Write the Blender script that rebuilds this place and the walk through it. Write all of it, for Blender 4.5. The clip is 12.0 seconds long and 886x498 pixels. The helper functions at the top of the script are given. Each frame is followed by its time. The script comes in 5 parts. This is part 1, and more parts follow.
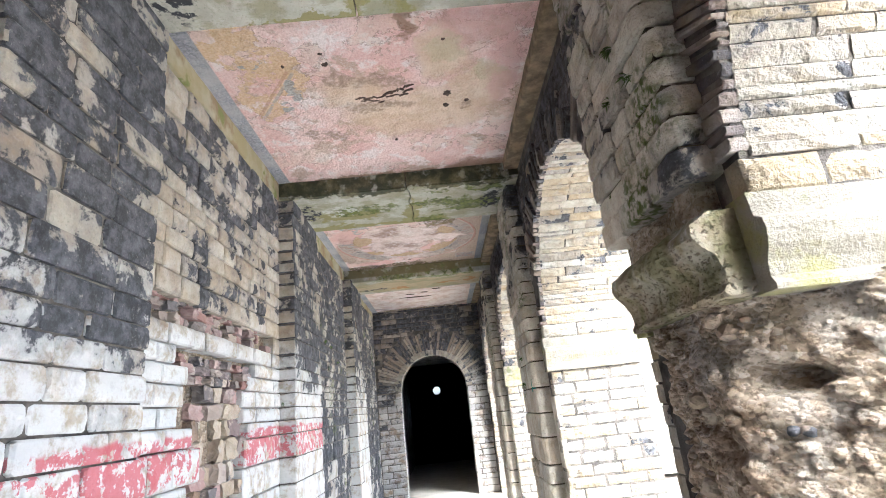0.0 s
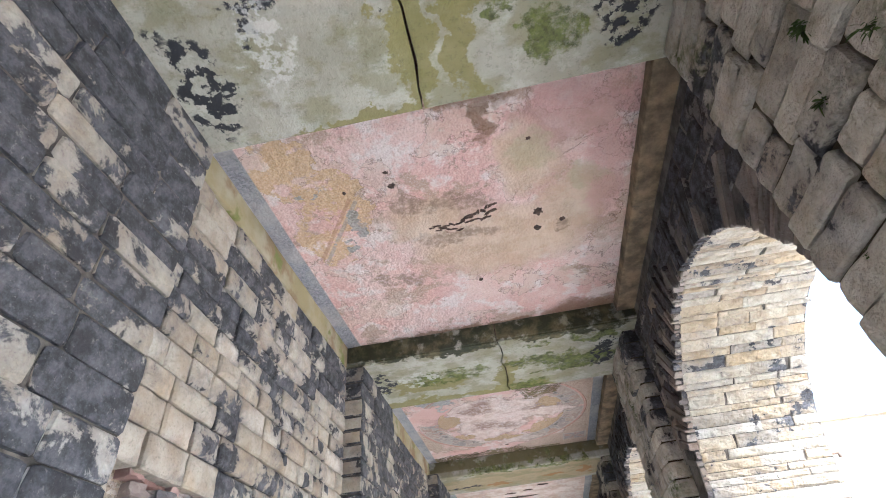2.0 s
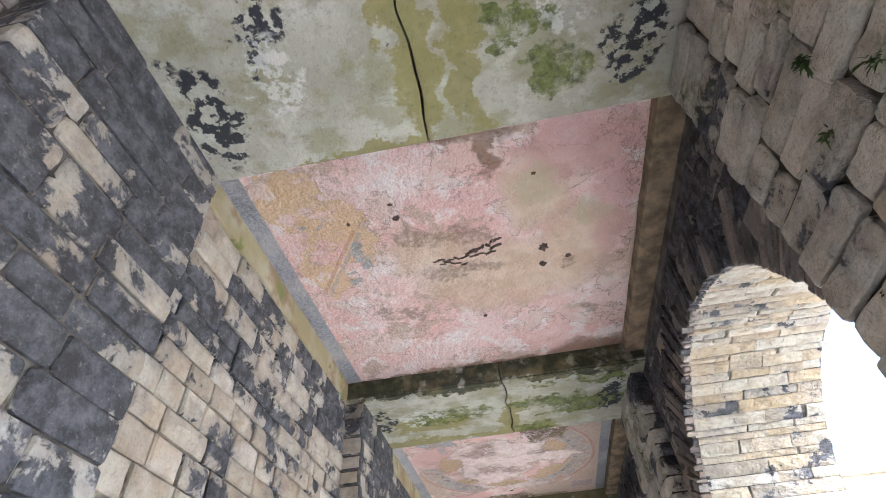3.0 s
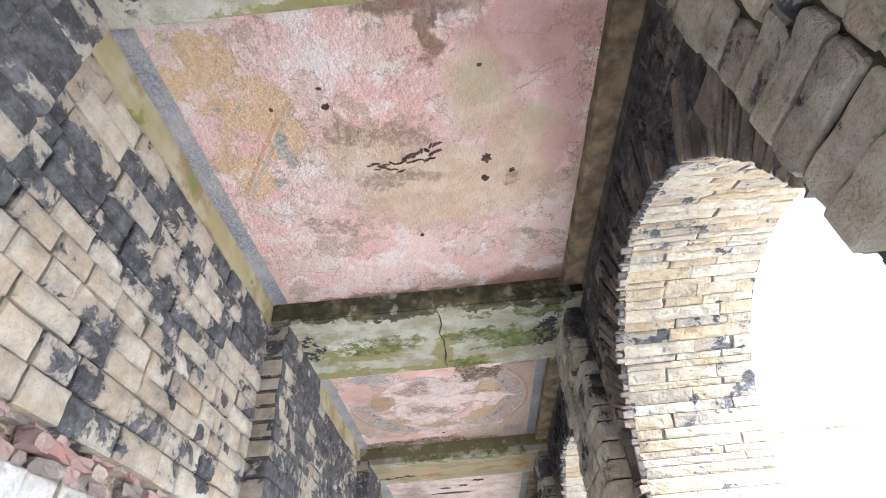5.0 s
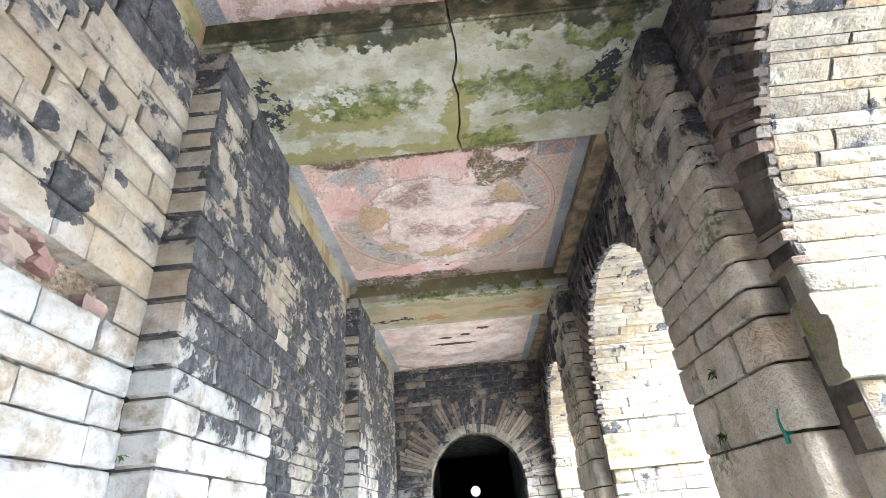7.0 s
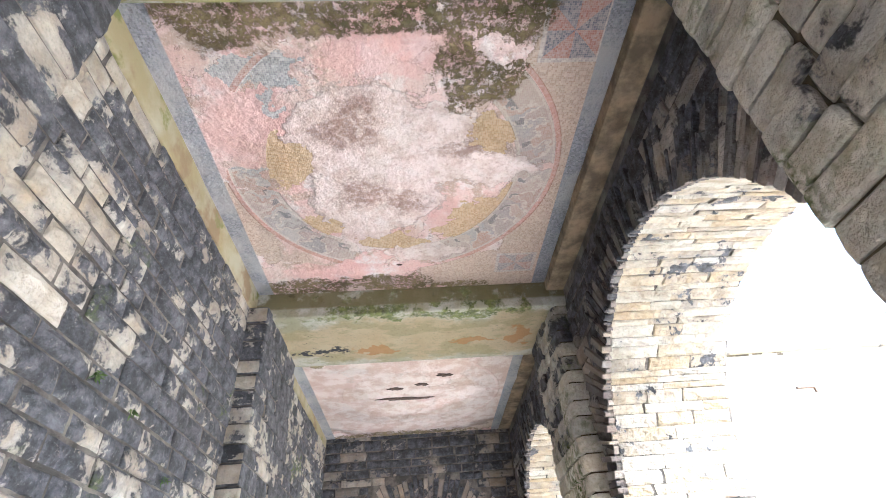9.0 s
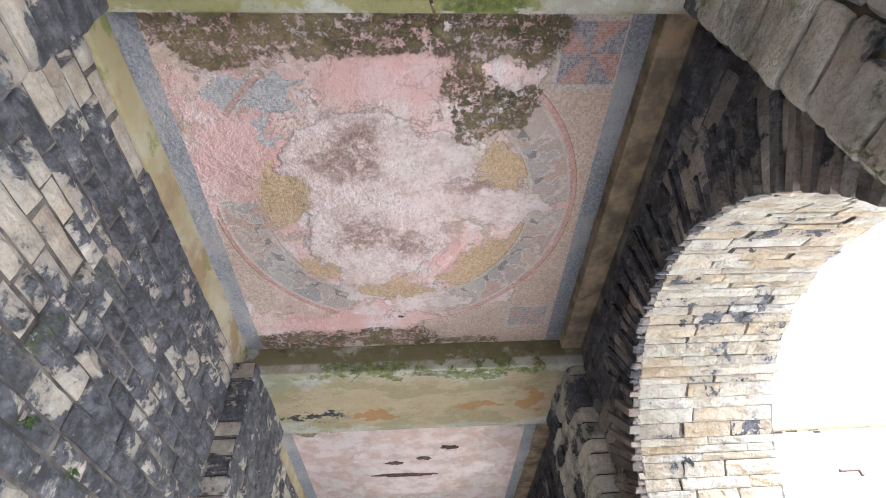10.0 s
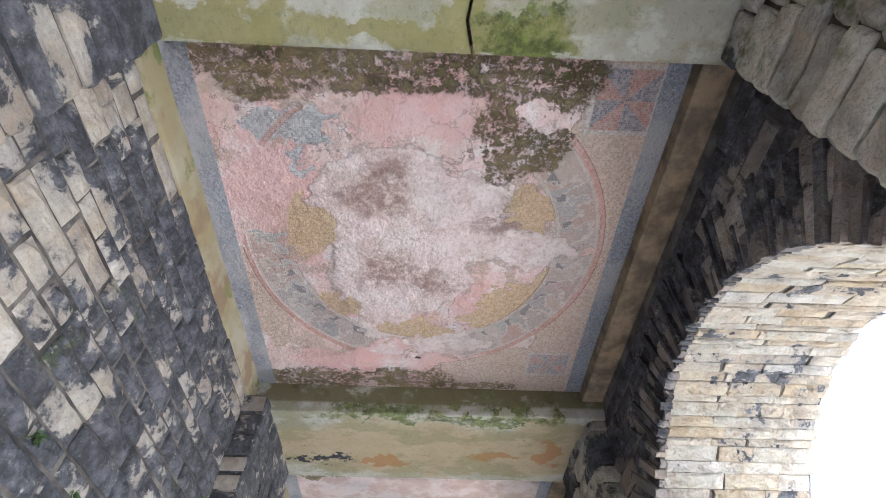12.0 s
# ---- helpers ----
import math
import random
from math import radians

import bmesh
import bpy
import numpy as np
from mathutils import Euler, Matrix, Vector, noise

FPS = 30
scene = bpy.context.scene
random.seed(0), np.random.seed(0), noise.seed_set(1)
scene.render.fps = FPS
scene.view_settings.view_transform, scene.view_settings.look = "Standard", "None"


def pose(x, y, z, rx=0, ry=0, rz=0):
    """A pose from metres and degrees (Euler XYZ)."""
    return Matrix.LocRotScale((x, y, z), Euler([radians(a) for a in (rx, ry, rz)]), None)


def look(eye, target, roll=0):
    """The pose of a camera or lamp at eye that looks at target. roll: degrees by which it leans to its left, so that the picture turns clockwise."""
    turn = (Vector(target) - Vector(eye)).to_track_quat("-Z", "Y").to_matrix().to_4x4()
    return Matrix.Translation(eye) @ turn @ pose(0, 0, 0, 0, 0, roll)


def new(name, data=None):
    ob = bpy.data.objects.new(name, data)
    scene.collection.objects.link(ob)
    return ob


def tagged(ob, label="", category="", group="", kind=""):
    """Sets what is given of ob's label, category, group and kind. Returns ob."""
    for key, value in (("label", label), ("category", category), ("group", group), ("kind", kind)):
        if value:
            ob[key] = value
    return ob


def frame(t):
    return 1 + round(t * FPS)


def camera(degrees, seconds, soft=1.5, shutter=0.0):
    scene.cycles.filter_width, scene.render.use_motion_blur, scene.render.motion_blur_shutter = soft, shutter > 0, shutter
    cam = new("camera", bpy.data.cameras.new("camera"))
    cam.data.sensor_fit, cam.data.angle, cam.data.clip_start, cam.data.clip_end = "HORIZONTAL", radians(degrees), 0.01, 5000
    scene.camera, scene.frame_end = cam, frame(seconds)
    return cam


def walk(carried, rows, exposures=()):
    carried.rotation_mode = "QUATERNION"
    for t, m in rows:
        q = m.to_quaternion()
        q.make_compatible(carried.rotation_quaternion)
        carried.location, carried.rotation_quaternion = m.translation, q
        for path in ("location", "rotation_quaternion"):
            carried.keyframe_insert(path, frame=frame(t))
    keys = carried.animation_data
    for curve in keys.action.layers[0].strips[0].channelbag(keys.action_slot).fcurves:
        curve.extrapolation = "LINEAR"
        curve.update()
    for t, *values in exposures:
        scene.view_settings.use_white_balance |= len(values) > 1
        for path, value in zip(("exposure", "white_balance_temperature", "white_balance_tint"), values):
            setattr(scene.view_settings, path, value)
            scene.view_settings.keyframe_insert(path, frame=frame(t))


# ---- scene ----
UNIT, FLOOR = 0.72, -0.75               # metres in a unit of the plan; the floor's level in the plan
METRE = Matrix.Scale(UNIT, 4) @ Matrix.Translation((0, 0, -FLOOR))
cam = camera(82.9, 12.0, soft=0.95)
PATH = [
    (0, (0.123, 0.01, 1.5), (0.178, 1.916, 2.104), -6.3),
    (0.5, (0.206, 0.449, 1.57), (0.133, 2.277, 2.379), -5.8),
    (1, (0.129, 0.77, 1.596), (-0.02, 2.49, 2.605), -5.7),
    (1.5, (0.013, 1.085, 1.641), (-0.159, 2.701, 2.808), -6.3),
    (2, (0.003, 1.213, 1.657), (-0.175, 2.736, 2.941), -6.3),
    (2.5, (0.034, 1.249, 1.656), (-0.154, 2.694, 3.026), -5.3),
    (2.7, (0.032, 1.261, 1.659), (-0.161, 2.68, 3.055), -4.7),
    (4.3, (0.121, 1.44, 1.573), (-0.013, 2.862, 2.973), -3.5),
    (4.5, (0.141, 1.515, 1.553), (0.037, 2.966, 2.926), -4.1),
    (5, (0.121, 1.822, 1.507), (0.089, 3.347, 2.799), -5.0),
    (5.5, (-0.009, 2.204, 1.507), (0.026, 3.802, 2.71), -5.6),
    (6, (-0.027, 2.69, 1.442), (-0.009, 4.354, 2.551), -5.3),
    (6.5, (-0.1, 3.236, 1.433), (-0.132, 4.953, 2.458), -5.0),
    (7, (-0.244, 3.791, 1.392), (-0.27, 5.546, 2.35), -5.4),
    (7.2, (-0.253, 3.981, 1.391), (-0.274, 5.743, 2.338), -5.4),
    (8.8, (-0.21, 5.833, 1.637), (-0.087, 7.453, 2.803), -5.0),
    (9, (-0.183, 5.993, 1.63), (-0.055, 7.574, 2.849), -5.2),
    (9.5, (-0.109, 6.324, 1.661), (0.009, 7.801, 3.004), -4.8),
    (10, (-0.161, 6.409, 1.681), (-0.05, 7.792, 3.122), -4.6),
    (10.5, (-0.217, 6.418, 1.682), (-0.119, 7.716, 3.2), -3.6),
    (11, (-0.211, 6.423, 1.696), (-0.131, 7.673, 3.255), -2.1),
    (11.5, (-0.226, 6.45, 1.689), (-0.153, 7.683, 3.262), -1.1),
    (12, (-0.218, 6.484, 1.677), (-0.171, 7.727, 3.243), 0.3),
]
EXPOSURES = [(0, 3.52, 5350, 6), (0.5, 4.18, 5350, 7), (1.5, 3.66, 5250, 8), (2.5, 3.46, 5250, 8), (4.5, 3.56, 5250, 8), (5.5, 3.98, 5250, 5), (6.0, 4.03, 5250, 4), (6.5, 3.83, 5250, 3), (7.2, 3.78, 5250, 3), (9, 4.03, 5250, 7), (10, 3.66, 5150, 8), (10.5, 3.65, 5100, 8), (12, 3.55, 5050, 8)]
walk(cam, [(t, look(METRE @ Vector(eye), METRE @ Vector(target), roll)) for t, eye, target, roll in PATH], EXPOSURES)

# ---- world and sun ----
world = bpy.data.worlds.new("world")
scene.world = world
world.use_nodes = True
wn = world.node_tree.nodes
sky = wn.new("ShaderNodeTexSky")
sky.sky_type, sky.sun_disc = "NISHITA", False
sky.sun_elevation, sky.sun_rotation = radians(46), radians(150)
sky.air_density, sky.dust_density, sky.ozone_density = 1.0, 6.0, 1.0
wn["Background"].inputs["Strength"].default_value = 0.15
world.node_tree.links.new(sky.outputs[0], wn["Background"].inputs[0])
sun = new("sun", bpy.data.lights.new("sun", "SUN"))
sun.data.energy, sun.data.angle, sun.data.color = 0.7, radians(25), (1.0, 0.97, 0.92)
sun.matrix_world = look((12, -16, 20), (0, 0, 0))


# ---- node helpers ----
class Nodes:
    def __init__(self, name):
        self.mat = bpy.data.materials.new(name)
        self.mat.use_nodes = True
        self.tree = self.mat.node_tree
        self.bsdf = self.tree.nodes["Principled BSDF"]
        place = self.tree.nodes.new("ShaderNodeVectorMath")
        place.operation = "MULTIPLY_ADD"
        self.tree.links.new(self.tree.nodes.new("ShaderNodeNewGeometry").outputs["Position"], place.inputs[0])
        place.inputs[1].default_value, place.inputs[2].default_value = (1 / UNIT,) * 3, (0, 0, FLOOR)
        self.pos = place.outputs[0]
        self.rand = self.tree.nodes.new("ShaderNodeObjectInfo").outputs["Random"]

    def put(self, socket, value):
        if isinstance(value, bpy.types.NodeSocket):
            self.tree.links.new(value, socket)
        elif isinstance(value, tuple) and len(value) == 3 and socket.type == "RGBA":
            socket.default_value = (*value, 1)
        else:
            socket.default_value = value

    def scaled(self, vec, s, off=(0, 0, 0)):
        n = self.tree.nodes.new("ShaderNodeMapping")
        self.put(n.inputs["Vector"], vec)
        n.inputs["Scale"].default_value = s
        n.inputs["Location"].default_value = off
        return n.outputs[0]

    def noise(self, scale, detail=4.0, rough=0.55, vec=None, distort=0.0):
        n = self.tree.nodes.new("ShaderNodeTexNoise")
        self.put(n.inputs["Vector"], vec if vec is not None else self.pos)
        n.inputs["Scale"].default_value, n.inputs["Detail"].default_value = scale, detail
        n.inputs["Roughness"].default_value, n.inputs["Distortion"].default_value = rough, distort
        return n.outputs["Fac"]

    def voronoi(self, scale, feature="F1", vec=None, out="Distance"):
        n = self.tree.nodes.new("ShaderNodeTexVoronoi")
        n.feature = feature
        self.put(n.inputs["Vector"], vec if vec is not None else self.pos)
        n.inputs["Scale"].default_value = scale
        return n.outputs[out]

    def math(self, op, a, b=0.0, clamp=False):
        n = self.tree.nodes.new("ShaderNodeMath")
        n.operation, n.use_clamp = op, clamp
        self.put(n.inputs[0], a)
        self.put(n.inputs[1], b)
        return n.outputs[0]

    def step(self, v, lo, hi):
        """0 below lo, 1 above hi, smooth between."""
        n = self.tree.nodes.new("ShaderNodeMapRange")
        n.interpolation_type = "SMOOTHSTEP"
        self.put(n.inputs["Value"], v)
        n.inputs["From Min"].default_value, n.inputs["From Max"].default_value = min(lo, hi), max(lo, hi)
        if lo > hi:
            n.inputs["To Min"].default_value, n.inputs["To Max"].default_value = 1.0, 0.0
        return n.outputs["Result"]

    def mix(self, fac, a, b, blend="MIX"):
        n = self.tree.nodes.new("ShaderNodeMix")
        n.data_type, n.blend_type = "RGBA", blend
        self.put(n.inputs[0], fac)
        self.put(n.inputs[6], a)
        self.put(n.inputs[7], b)
        return n.outputs[2]

    def ramp(self, v, *stops):
        n = self.tree.nodes.new("ShaderNodeValToRGB")
        self.put(n.inputs[0], v)
        el = n.color_ramp.elements
        while len(el) < len(stops):
            el.new(0.5)
        for e, (p, c) in zip(el, stops):
            e.position, e.color = p, (*c, 1)
        return n.outputs[0]

    def axes(self, vec=None):
        n = self.tree.nodes.new("ShaderNodeSeparateXYZ")
        self.put(n.inputs[0], vec if vec is not None else self.pos)
        return n.outputs[0], n.outputs[1], n.outputs[2]

    def shifted(self, amount=40.0):
        """World position moved by the object's own random number, so that alike pieces differ."""
        n = self.tree.nodes.new("ShaderNodeVectorMath")
        n.operation = "ADD"
        self.put(n.inputs[0], self.pos)
        self.put(n.inputs[1], self.math("MULTIPLY", self.rand, amount))
        return n.outputs[0]

    def warp(self, scale=4.0, amount=0.22, seed=0.0):
        """Ragged plan coordinates for patches with torn edges."""
        n = self.tree.nodes.new("ShaderNodeTexNoise")
        self.put(n.inputs["Vector"], self.scaled(self.pos, (1, 1, 1), (seed, seed, 0)))
        n.inputs["Scale"].default_value, n.inputs["Detail"].default_value, n.inputs["Roughness"].default_value = scale, 7.0, 0.62
        a, b, _ = self.axes(n.outputs["Color"])
        x, y, z = self.axes()
        f = lambda p, q: self.math("ADD", p, self.math("MULTIPLY", self.math("SUBTRACT", q, 0.5), amount * 2))
        self.wx, self.wy = f(x, a), f(y, b)

    def blob(self, cx, cy, rx, ry, soft=0.04):
        """A torn-edged oval patch on the ceiling plan."""
        u = self.math("MULTIPLY", self.math("SUBTRACT", self.wx, cx), 1 / rx)
        v = self.math("MULTIPLY", self.math("SUBTRACT", self.wy, cy), 1 / ry)
        d = self.math("ADD", self.math("MULTIPLY", u, u), self.math("MULTIPLY", v, v))
        return self.step(d, 1 + soft, 1 - soft)

    def blobs(self, spots, soft=0.04):
        m = None
        for s in spots:
            k = self.blob(*s, soft)
            m = k if m is None else self.math("MAXIMUM", m, k)
        return m

    def tesserae(self, size=0.014):
        """Mosaic squares: a tint for each and the grout between."""
        n = self.tree.nodes.new("ShaderNodeTexVoronoi")
        n.inputs["Scale"].default_value, n.inputs["Randomness"].default_value = 1 / size, 0.22
        self.put(n.inputs["Vector"], self.scaled(self.pos, (1, 1, 0)))
        g = self.tree.nodes.new("ShaderNodeTexVoronoi")
        g.feature = "DISTANCE_TO_EDGE"
        g.inputs["Scale"].default_value, g.inputs["Randomness"].default_value = 1 / size, 0.22
        self.put(g.inputs["Vector"], self.scaled(self.pos, (1, 1, 0)))
        return self.axes(n.outputs["Color"])[0], self.step(g.outputs["Distance"], 0.04, 0.12)

    def finish(self, color, rough=0.9, height=None, strength=0.5, distance=0.01):
        self.put(self.bsdf.inputs["Base Color"], color)
        self.put(self.bsdf.inputs["Roughness"], rough)
        self.bsdf.inputs["Specular IOR Level"].default_value = 0.25
        if height is not None:
            b = self.tree.nodes.new("ShaderNodeBump")
            b.inputs["Strength"].default_value, b.inputs["Distance"].default_value = strength, distance
            self.put(b.inputs["Height"], height)
            self.put(self.bsdf.inputs["Normal"], b.outputs[0])
        return self.mat


def stone(name, tones, soot=0.5, soot_scale=2.2, lime=0.0, paint=False, moss=0.0, grain=1.0, soot_low=-9.0, soot_color=(0.032, 0.033, 0.038), seed=0.0, rough_edge=0.06, mottle=8.0, climb=0.10, each=0.30, spots=(), cap=9.0):
    """Weathered sandstone: tones from block to block, grain, black crust in patches, lime wash low down, a red painted band, moss."""
    n = Nodes(name)
    x, y, z = n.axes()
    pos = n.scaled(n.pos, (1, 1, 1), (seed, seed * 0.7, seed * 0.3))
    own = n.shifted()
    base = n.ramp(n.rand, *[(i / max(1, len(tones) - 1), t) for i, t in enumerate(tones)])
    grain_big, grain_fine = n.noise(7, 5, 0.6, own), n.noise(60, 4, 0.65, own)
    base = n.mix(n.step(grain_big, 0.3, 0.75), base, n.mix(1.0, base, (0.72, 0.66, 0.58), "MULTIPLY"))
    base = n.mix(n.math("MULTIPLY", n.step(grain_fine, 0.50, 0.72), 0.38), base, (0.16, 0.13, 0.10))
    ochre = n.step(n.noise(2.7, 3, 0.5, own), 0.56, 0.7)
    base = n.mix(n.math("MULTIPLY", ochre, 0.30), base, (0.45, 0.34, 0.20))
    if lime > 0:
        low = n.step(n.math("ADD", z, n.math("MULTIPLY", n.noise(1.6, 5, 0.6, pos), 1.1)), 3.05, 2.75)
        worn = n.step(n.noise(5, 6, 0.68, pos), 0.62, 0.48)
        base = n.mix(n.math("MULTIPLY", n.math("MULTIPLY", low, worn), lime), base, (0.58, 0.595, 0.60))
    # black crust: large drifts broken up stone by stone and by fine mottling
    drift = n.noise(soot_scale, 6, 0.6, n.scaled(pos, (1, 1, 1.25)), 0.3)
    fine = n.noise(mottle, 6, 0.68, pos, 0.4)
    field = n.math("ADD", n.math("MULTIPLY", drift, 1.0), n.math("MULTIPLY", n.math("SUBTRACT", fine, 0.5), 0.75))
    field = n.math("ADD", field, n.math("MULTIPLY", n.math("SUBTRACT", n.rand, 0.5), each))
    if soot_low > -5:
        field = n.math("ADD", field, n.math("MINIMUM", n.math("MULTIPLY", n.math("SUBTRACT", z, soot_low), climb), cap))
    for sy, sz, sr in spots:
        d = n.math("SQRT", n.math("ADD", n.math("POWER", n.math("SUBTRACT", y, sy), 2.0), n.math("POWER", n.math("SUBTRACT", z, sz), 2.0)))
        d = n.math("ADD", d, n.math("MULTIPLY", n.math("SUBTRACT", n.noise(16, 5, 0.65), 0.5), sr * 1.3))
        field = n.math("MAXIMUM", field, n.math("MULTIPLY", n.step(d, sr, sr * 0.8), 2.0))
    edge = 0.78 - 0.5 * soot
    mask = n.step(field, edge, edge + rough_edge)
    veil = n.math("MULTIPLY", n.step(field, edge - 0.16, edge + 0.02), 0.45)
    base = n.mix(veil, base, (0.17, 0.165, 0.16))
    black = n.mix(n.step(n.noise(9, 7, 0.72, own), 0.38, 0.72), soot_color, (0.125, 0.13, 0.145))
    color = n.mix(n.math("MULTIPLY", mask, 0.95), base, black)
    scuff = n.math("MULTIPLY", n.step(n.noise(5, 7, 0.74, own), 0.60, 0.70), 0.45)
    color = n.mix(scuff, color, (0.40, 0.385, 0.35))
    color = n.mix(n.math("MULTIPLY", n.step(n.noise(55, 5, 0.7, own), 0.58, 0.70), 0.2), color, (0.52, 0.50, 0.46))
    if paint:
        ragged = n.math("ADD", z, n.math("MULTIPLY", n.math("SUBTRACT", n.noise(3, 4, 0.6, pos), 0.5), 0.16))
        band = n.math("MULTIPLY", n.step(ragged, 1.17, 1.20), n.step(ragged, 1.52, 1.49))
        band = n.math("MULTIPLY", band, n.step(y, 7.45, 7.4))
        worn = n.step(n.math("ADD", n.noise(13, 6, 0.7, pos), n.math("MULTIPLY", n.noise(2.2, 3, 0.6, pos), 0.35)), 0.71, 0.66)
        color = n.mix(n.math("MULTIPLY", n.math("MULTIPLY", band, worn), 0.85), color, (0.42, 0.085, 0.105))
    if moss > 0:
        g = n.math("MULTIPLY", n.step(n.noise(1.7, 5, 0.6, pos), 0.63 - 0.12 * moss, 0.70), n.step(n.noise(22, 4, 0.6), 0.4, 0.6))
        color = n.mix(g, color, (0.085, 0.11, 0.03))
    height = n.math("ADD", n.math("MULTIPLY", grain_big, 1.0), n.math("MULTIPLY", grain_fine, 0.35))
    height = n.math("ADD", height, n.math("MULTIPLY", n.noise(22, 5, 0.6, own), 0.7))
    return n.finish(color, 0.92, height, 0.75 * grain, 0.022)


CREAM = [(0.40, 0.365, 0.305), (0.48, 0.45, 0.39), (0.35, 0.30, 0.235), (0.53, 0.50, 0.45), (0.43, 0.375, 0.29)]
PALE = [(0.38, 0.36, 0.305), (0.42, 0.40, 0.345), (0.36, 0.30, 0.205), (0.44, 0.425, 0.385), (0.39, 0.325, 0.225), (0.30, 0.285, 0.25)]
BROWN = [(0.26, 0.21, 0.17), (0.42, 0.375, 0.32), (0.17, 0.145, 0.13), (0.34, 0.28, 0.22), (0.11, 0.10, 0.10), (0.38, 0.33, 0.27)]
M_BAY_LIGHT = stone("light_wall_stone", CREAM, 0.45, 2.0, 0.75, True, soot_low=3.3, seed=3.1, mottle=6.5, each=0.20, spots=((5.37, 2.68, 0.13), (5.40, 3.25, 0.07), (5.16, 2.90, 0.06), (4.75, 2.95, 0.06), (5.62, 2.95, 0.05)))
M_BAY_DARK = stone("mottled_wall_stone", CREAM, 0.74, 1.6, 0.30, True, seed=11.3, moss=0.45, mottle=7.0, each=0.20)
M_PIL_DARK = stone("blackened_pilaster_stone", CREAM, 0.67, 1.5, 0.7, True, soot_low=2.15, seed=5.2, mottle=6.0, climb=0.45, each=0.20, cap=0.05)
M_PIL_GREY = stone("grey_pier_stone", [(0.56, 0.53, 0.46), (0.64, 0.61, 0.525), (0.48, 0.455, 0.40), (0.61, 0.54, 0.44)], 0.31, 1.3, 0.0, False, moss=1.1, seed=8.4, soot_low=3.2, grain=1.5, mottle=5.0, each=0.16)
M_VOUSSOIR = stone("blackened_arch_stone", [(0.33, 0.28, 0.235), (0.15, 0.13, 0.13), (0.40, 0.35, 0.30), (0.10, 0.095, 0.10), (0.27, 0.21, 0.175), (0.36, 0.33, 0.30)], 0.31, 1.2, 0.0, False, seed=1.7, soot_low=3.25, grain=1.6, climb=0.40, each=0.34, soot_color=(0.030, 0.026, 0.027))
M_JAMB = stone("cream_rock_faced_stone", PALE, 0.26, 3.0, 0.0, False, seed=2.2, grain=1.8, rough_edge=0.03, mottle=7.0, each=0.15)
M_END = stone("dark_end_wall_stone", BROWN, 0.50, 1.6, 0.45, False, seed=14.0, soot_low=2.6)
M_OUT = stone("pale_outer_stone", PALE, 0.20, 2.0, seed=21.0)


def mat_mortar():
    n = Nodes("old_lime_mortar")
    c = n.mix(n.step(n.noise(5, 6, 0.65), 0.35, 0.7), (0.06, 0.055, 0.05), (0.19, 0.17, 0.145))
    return n.finish(c, 0.95, n.noise(45, 5, 0.7), 0.8, 0.02)


M_MORTAR = mat_mortar()


def mat_rubble():
    n = Nodes("rubble_core")
    squashed = n.scaled(n.pos, (1, 1, 1.5))
    lump, grit = n.axes(n.voronoi(9.0, "F1", squashed, "Color"))[0], n.axes(n.voronoi(34.0, "F1", squashed, "Color"))[1]
    c = n.ramp(lump, (0.0, (0.36, 0.28, 0.20)), (0.35, (0.56, 0.45, 0.33)), (0.6, (0.64, 0.54, 0.42)), (0.8, (0.46, 0.37, 0.27)), (1.0, (0.70, 0.64, 0.55)))
    c = n.mix(0.45, c, n.ramp(grit, (0.0, (0.20, 0.15, 0.10)), (0.4, (0.40, 0.31, 0.21)), (0.75, (0.50, 0.42, 0.33)), (1.0, (0.66, 0.61, 0.54))))
    c = n.mix(n.math("MULTIPLY", n.step(n.noise(3.0, 6, 0.65), 0.50, 0.64), 0.7), c, (0.30, 0.21, 0.14))
    c = n.mix(n.math("MULTIPLY", n.step(n.noise(2.2, 6, 0.65, n.scaled(n.pos, (1, 1, 1), (4, 1, 6))), 0.54, 0.66), 0.6), c, (0.56, 0.53, 0.47))
    c = n.mix(n.math("MULTIPLY", n.step(n.noise(42, 5, 0.7), 0.50, 0.62), 0.55), c, (0.13, 0.09, 0.06))
    h = n.math("ADD", n.math("MULTIPLY", n.voronoi(9.0, "F1", squashed), -1.0), n.math("MULTIPLY", n.voronoi(34.0, "F1", squashed), -0.6))
    return n.finish(c, 0.95, n.math("ADD", h, n.noise(30, 6, 0.7)), 0.9, 0.04)


M_RUBBLE = mat_rubble()


def mat_pitted():
    n = Nodes("pitted_impost_stone")
    c = n.mix(n.step(n.noise(4, 6, 0.65), 0.4, 0.62), (0.26, 0.215, 0.145), (0.36, 0.325, 0.25))
    pits = n.step(n.noise(48, 4, 0.6, n.scaled(n.pos, (1, 0.6, 1.3))), 0.54, 0.66)
    c = n.mix(n.math("MULTIPLY", pits, 0.5), c, (0.16, 0.12, 0.08))
    c = n.mix(n.step(n.noise(2.6, 5, 0.6, n.scaled(n.pos, (1, 1, 1), (4, 4, 4))), 0.58, 0.66), c, (0.46, 0.44, 0.41))
    c = n.mix(n.math("MULTIPLY", n.step(n.noise(2.0, 5, 0.6, n.scaled(n.pos, (1, 1, 1), (9, 4, 4))), 0.48, 0.60), 0.7), c, (0.17, 0.165, 0.065))
    return n.finish(c, 0.95, n.math("ADD", n.math("MULTIPLY", pits, -1.0), n.noise(12, 6, 0.65)), 1.0, 0.03)


M_PITTED = mat_pitted()


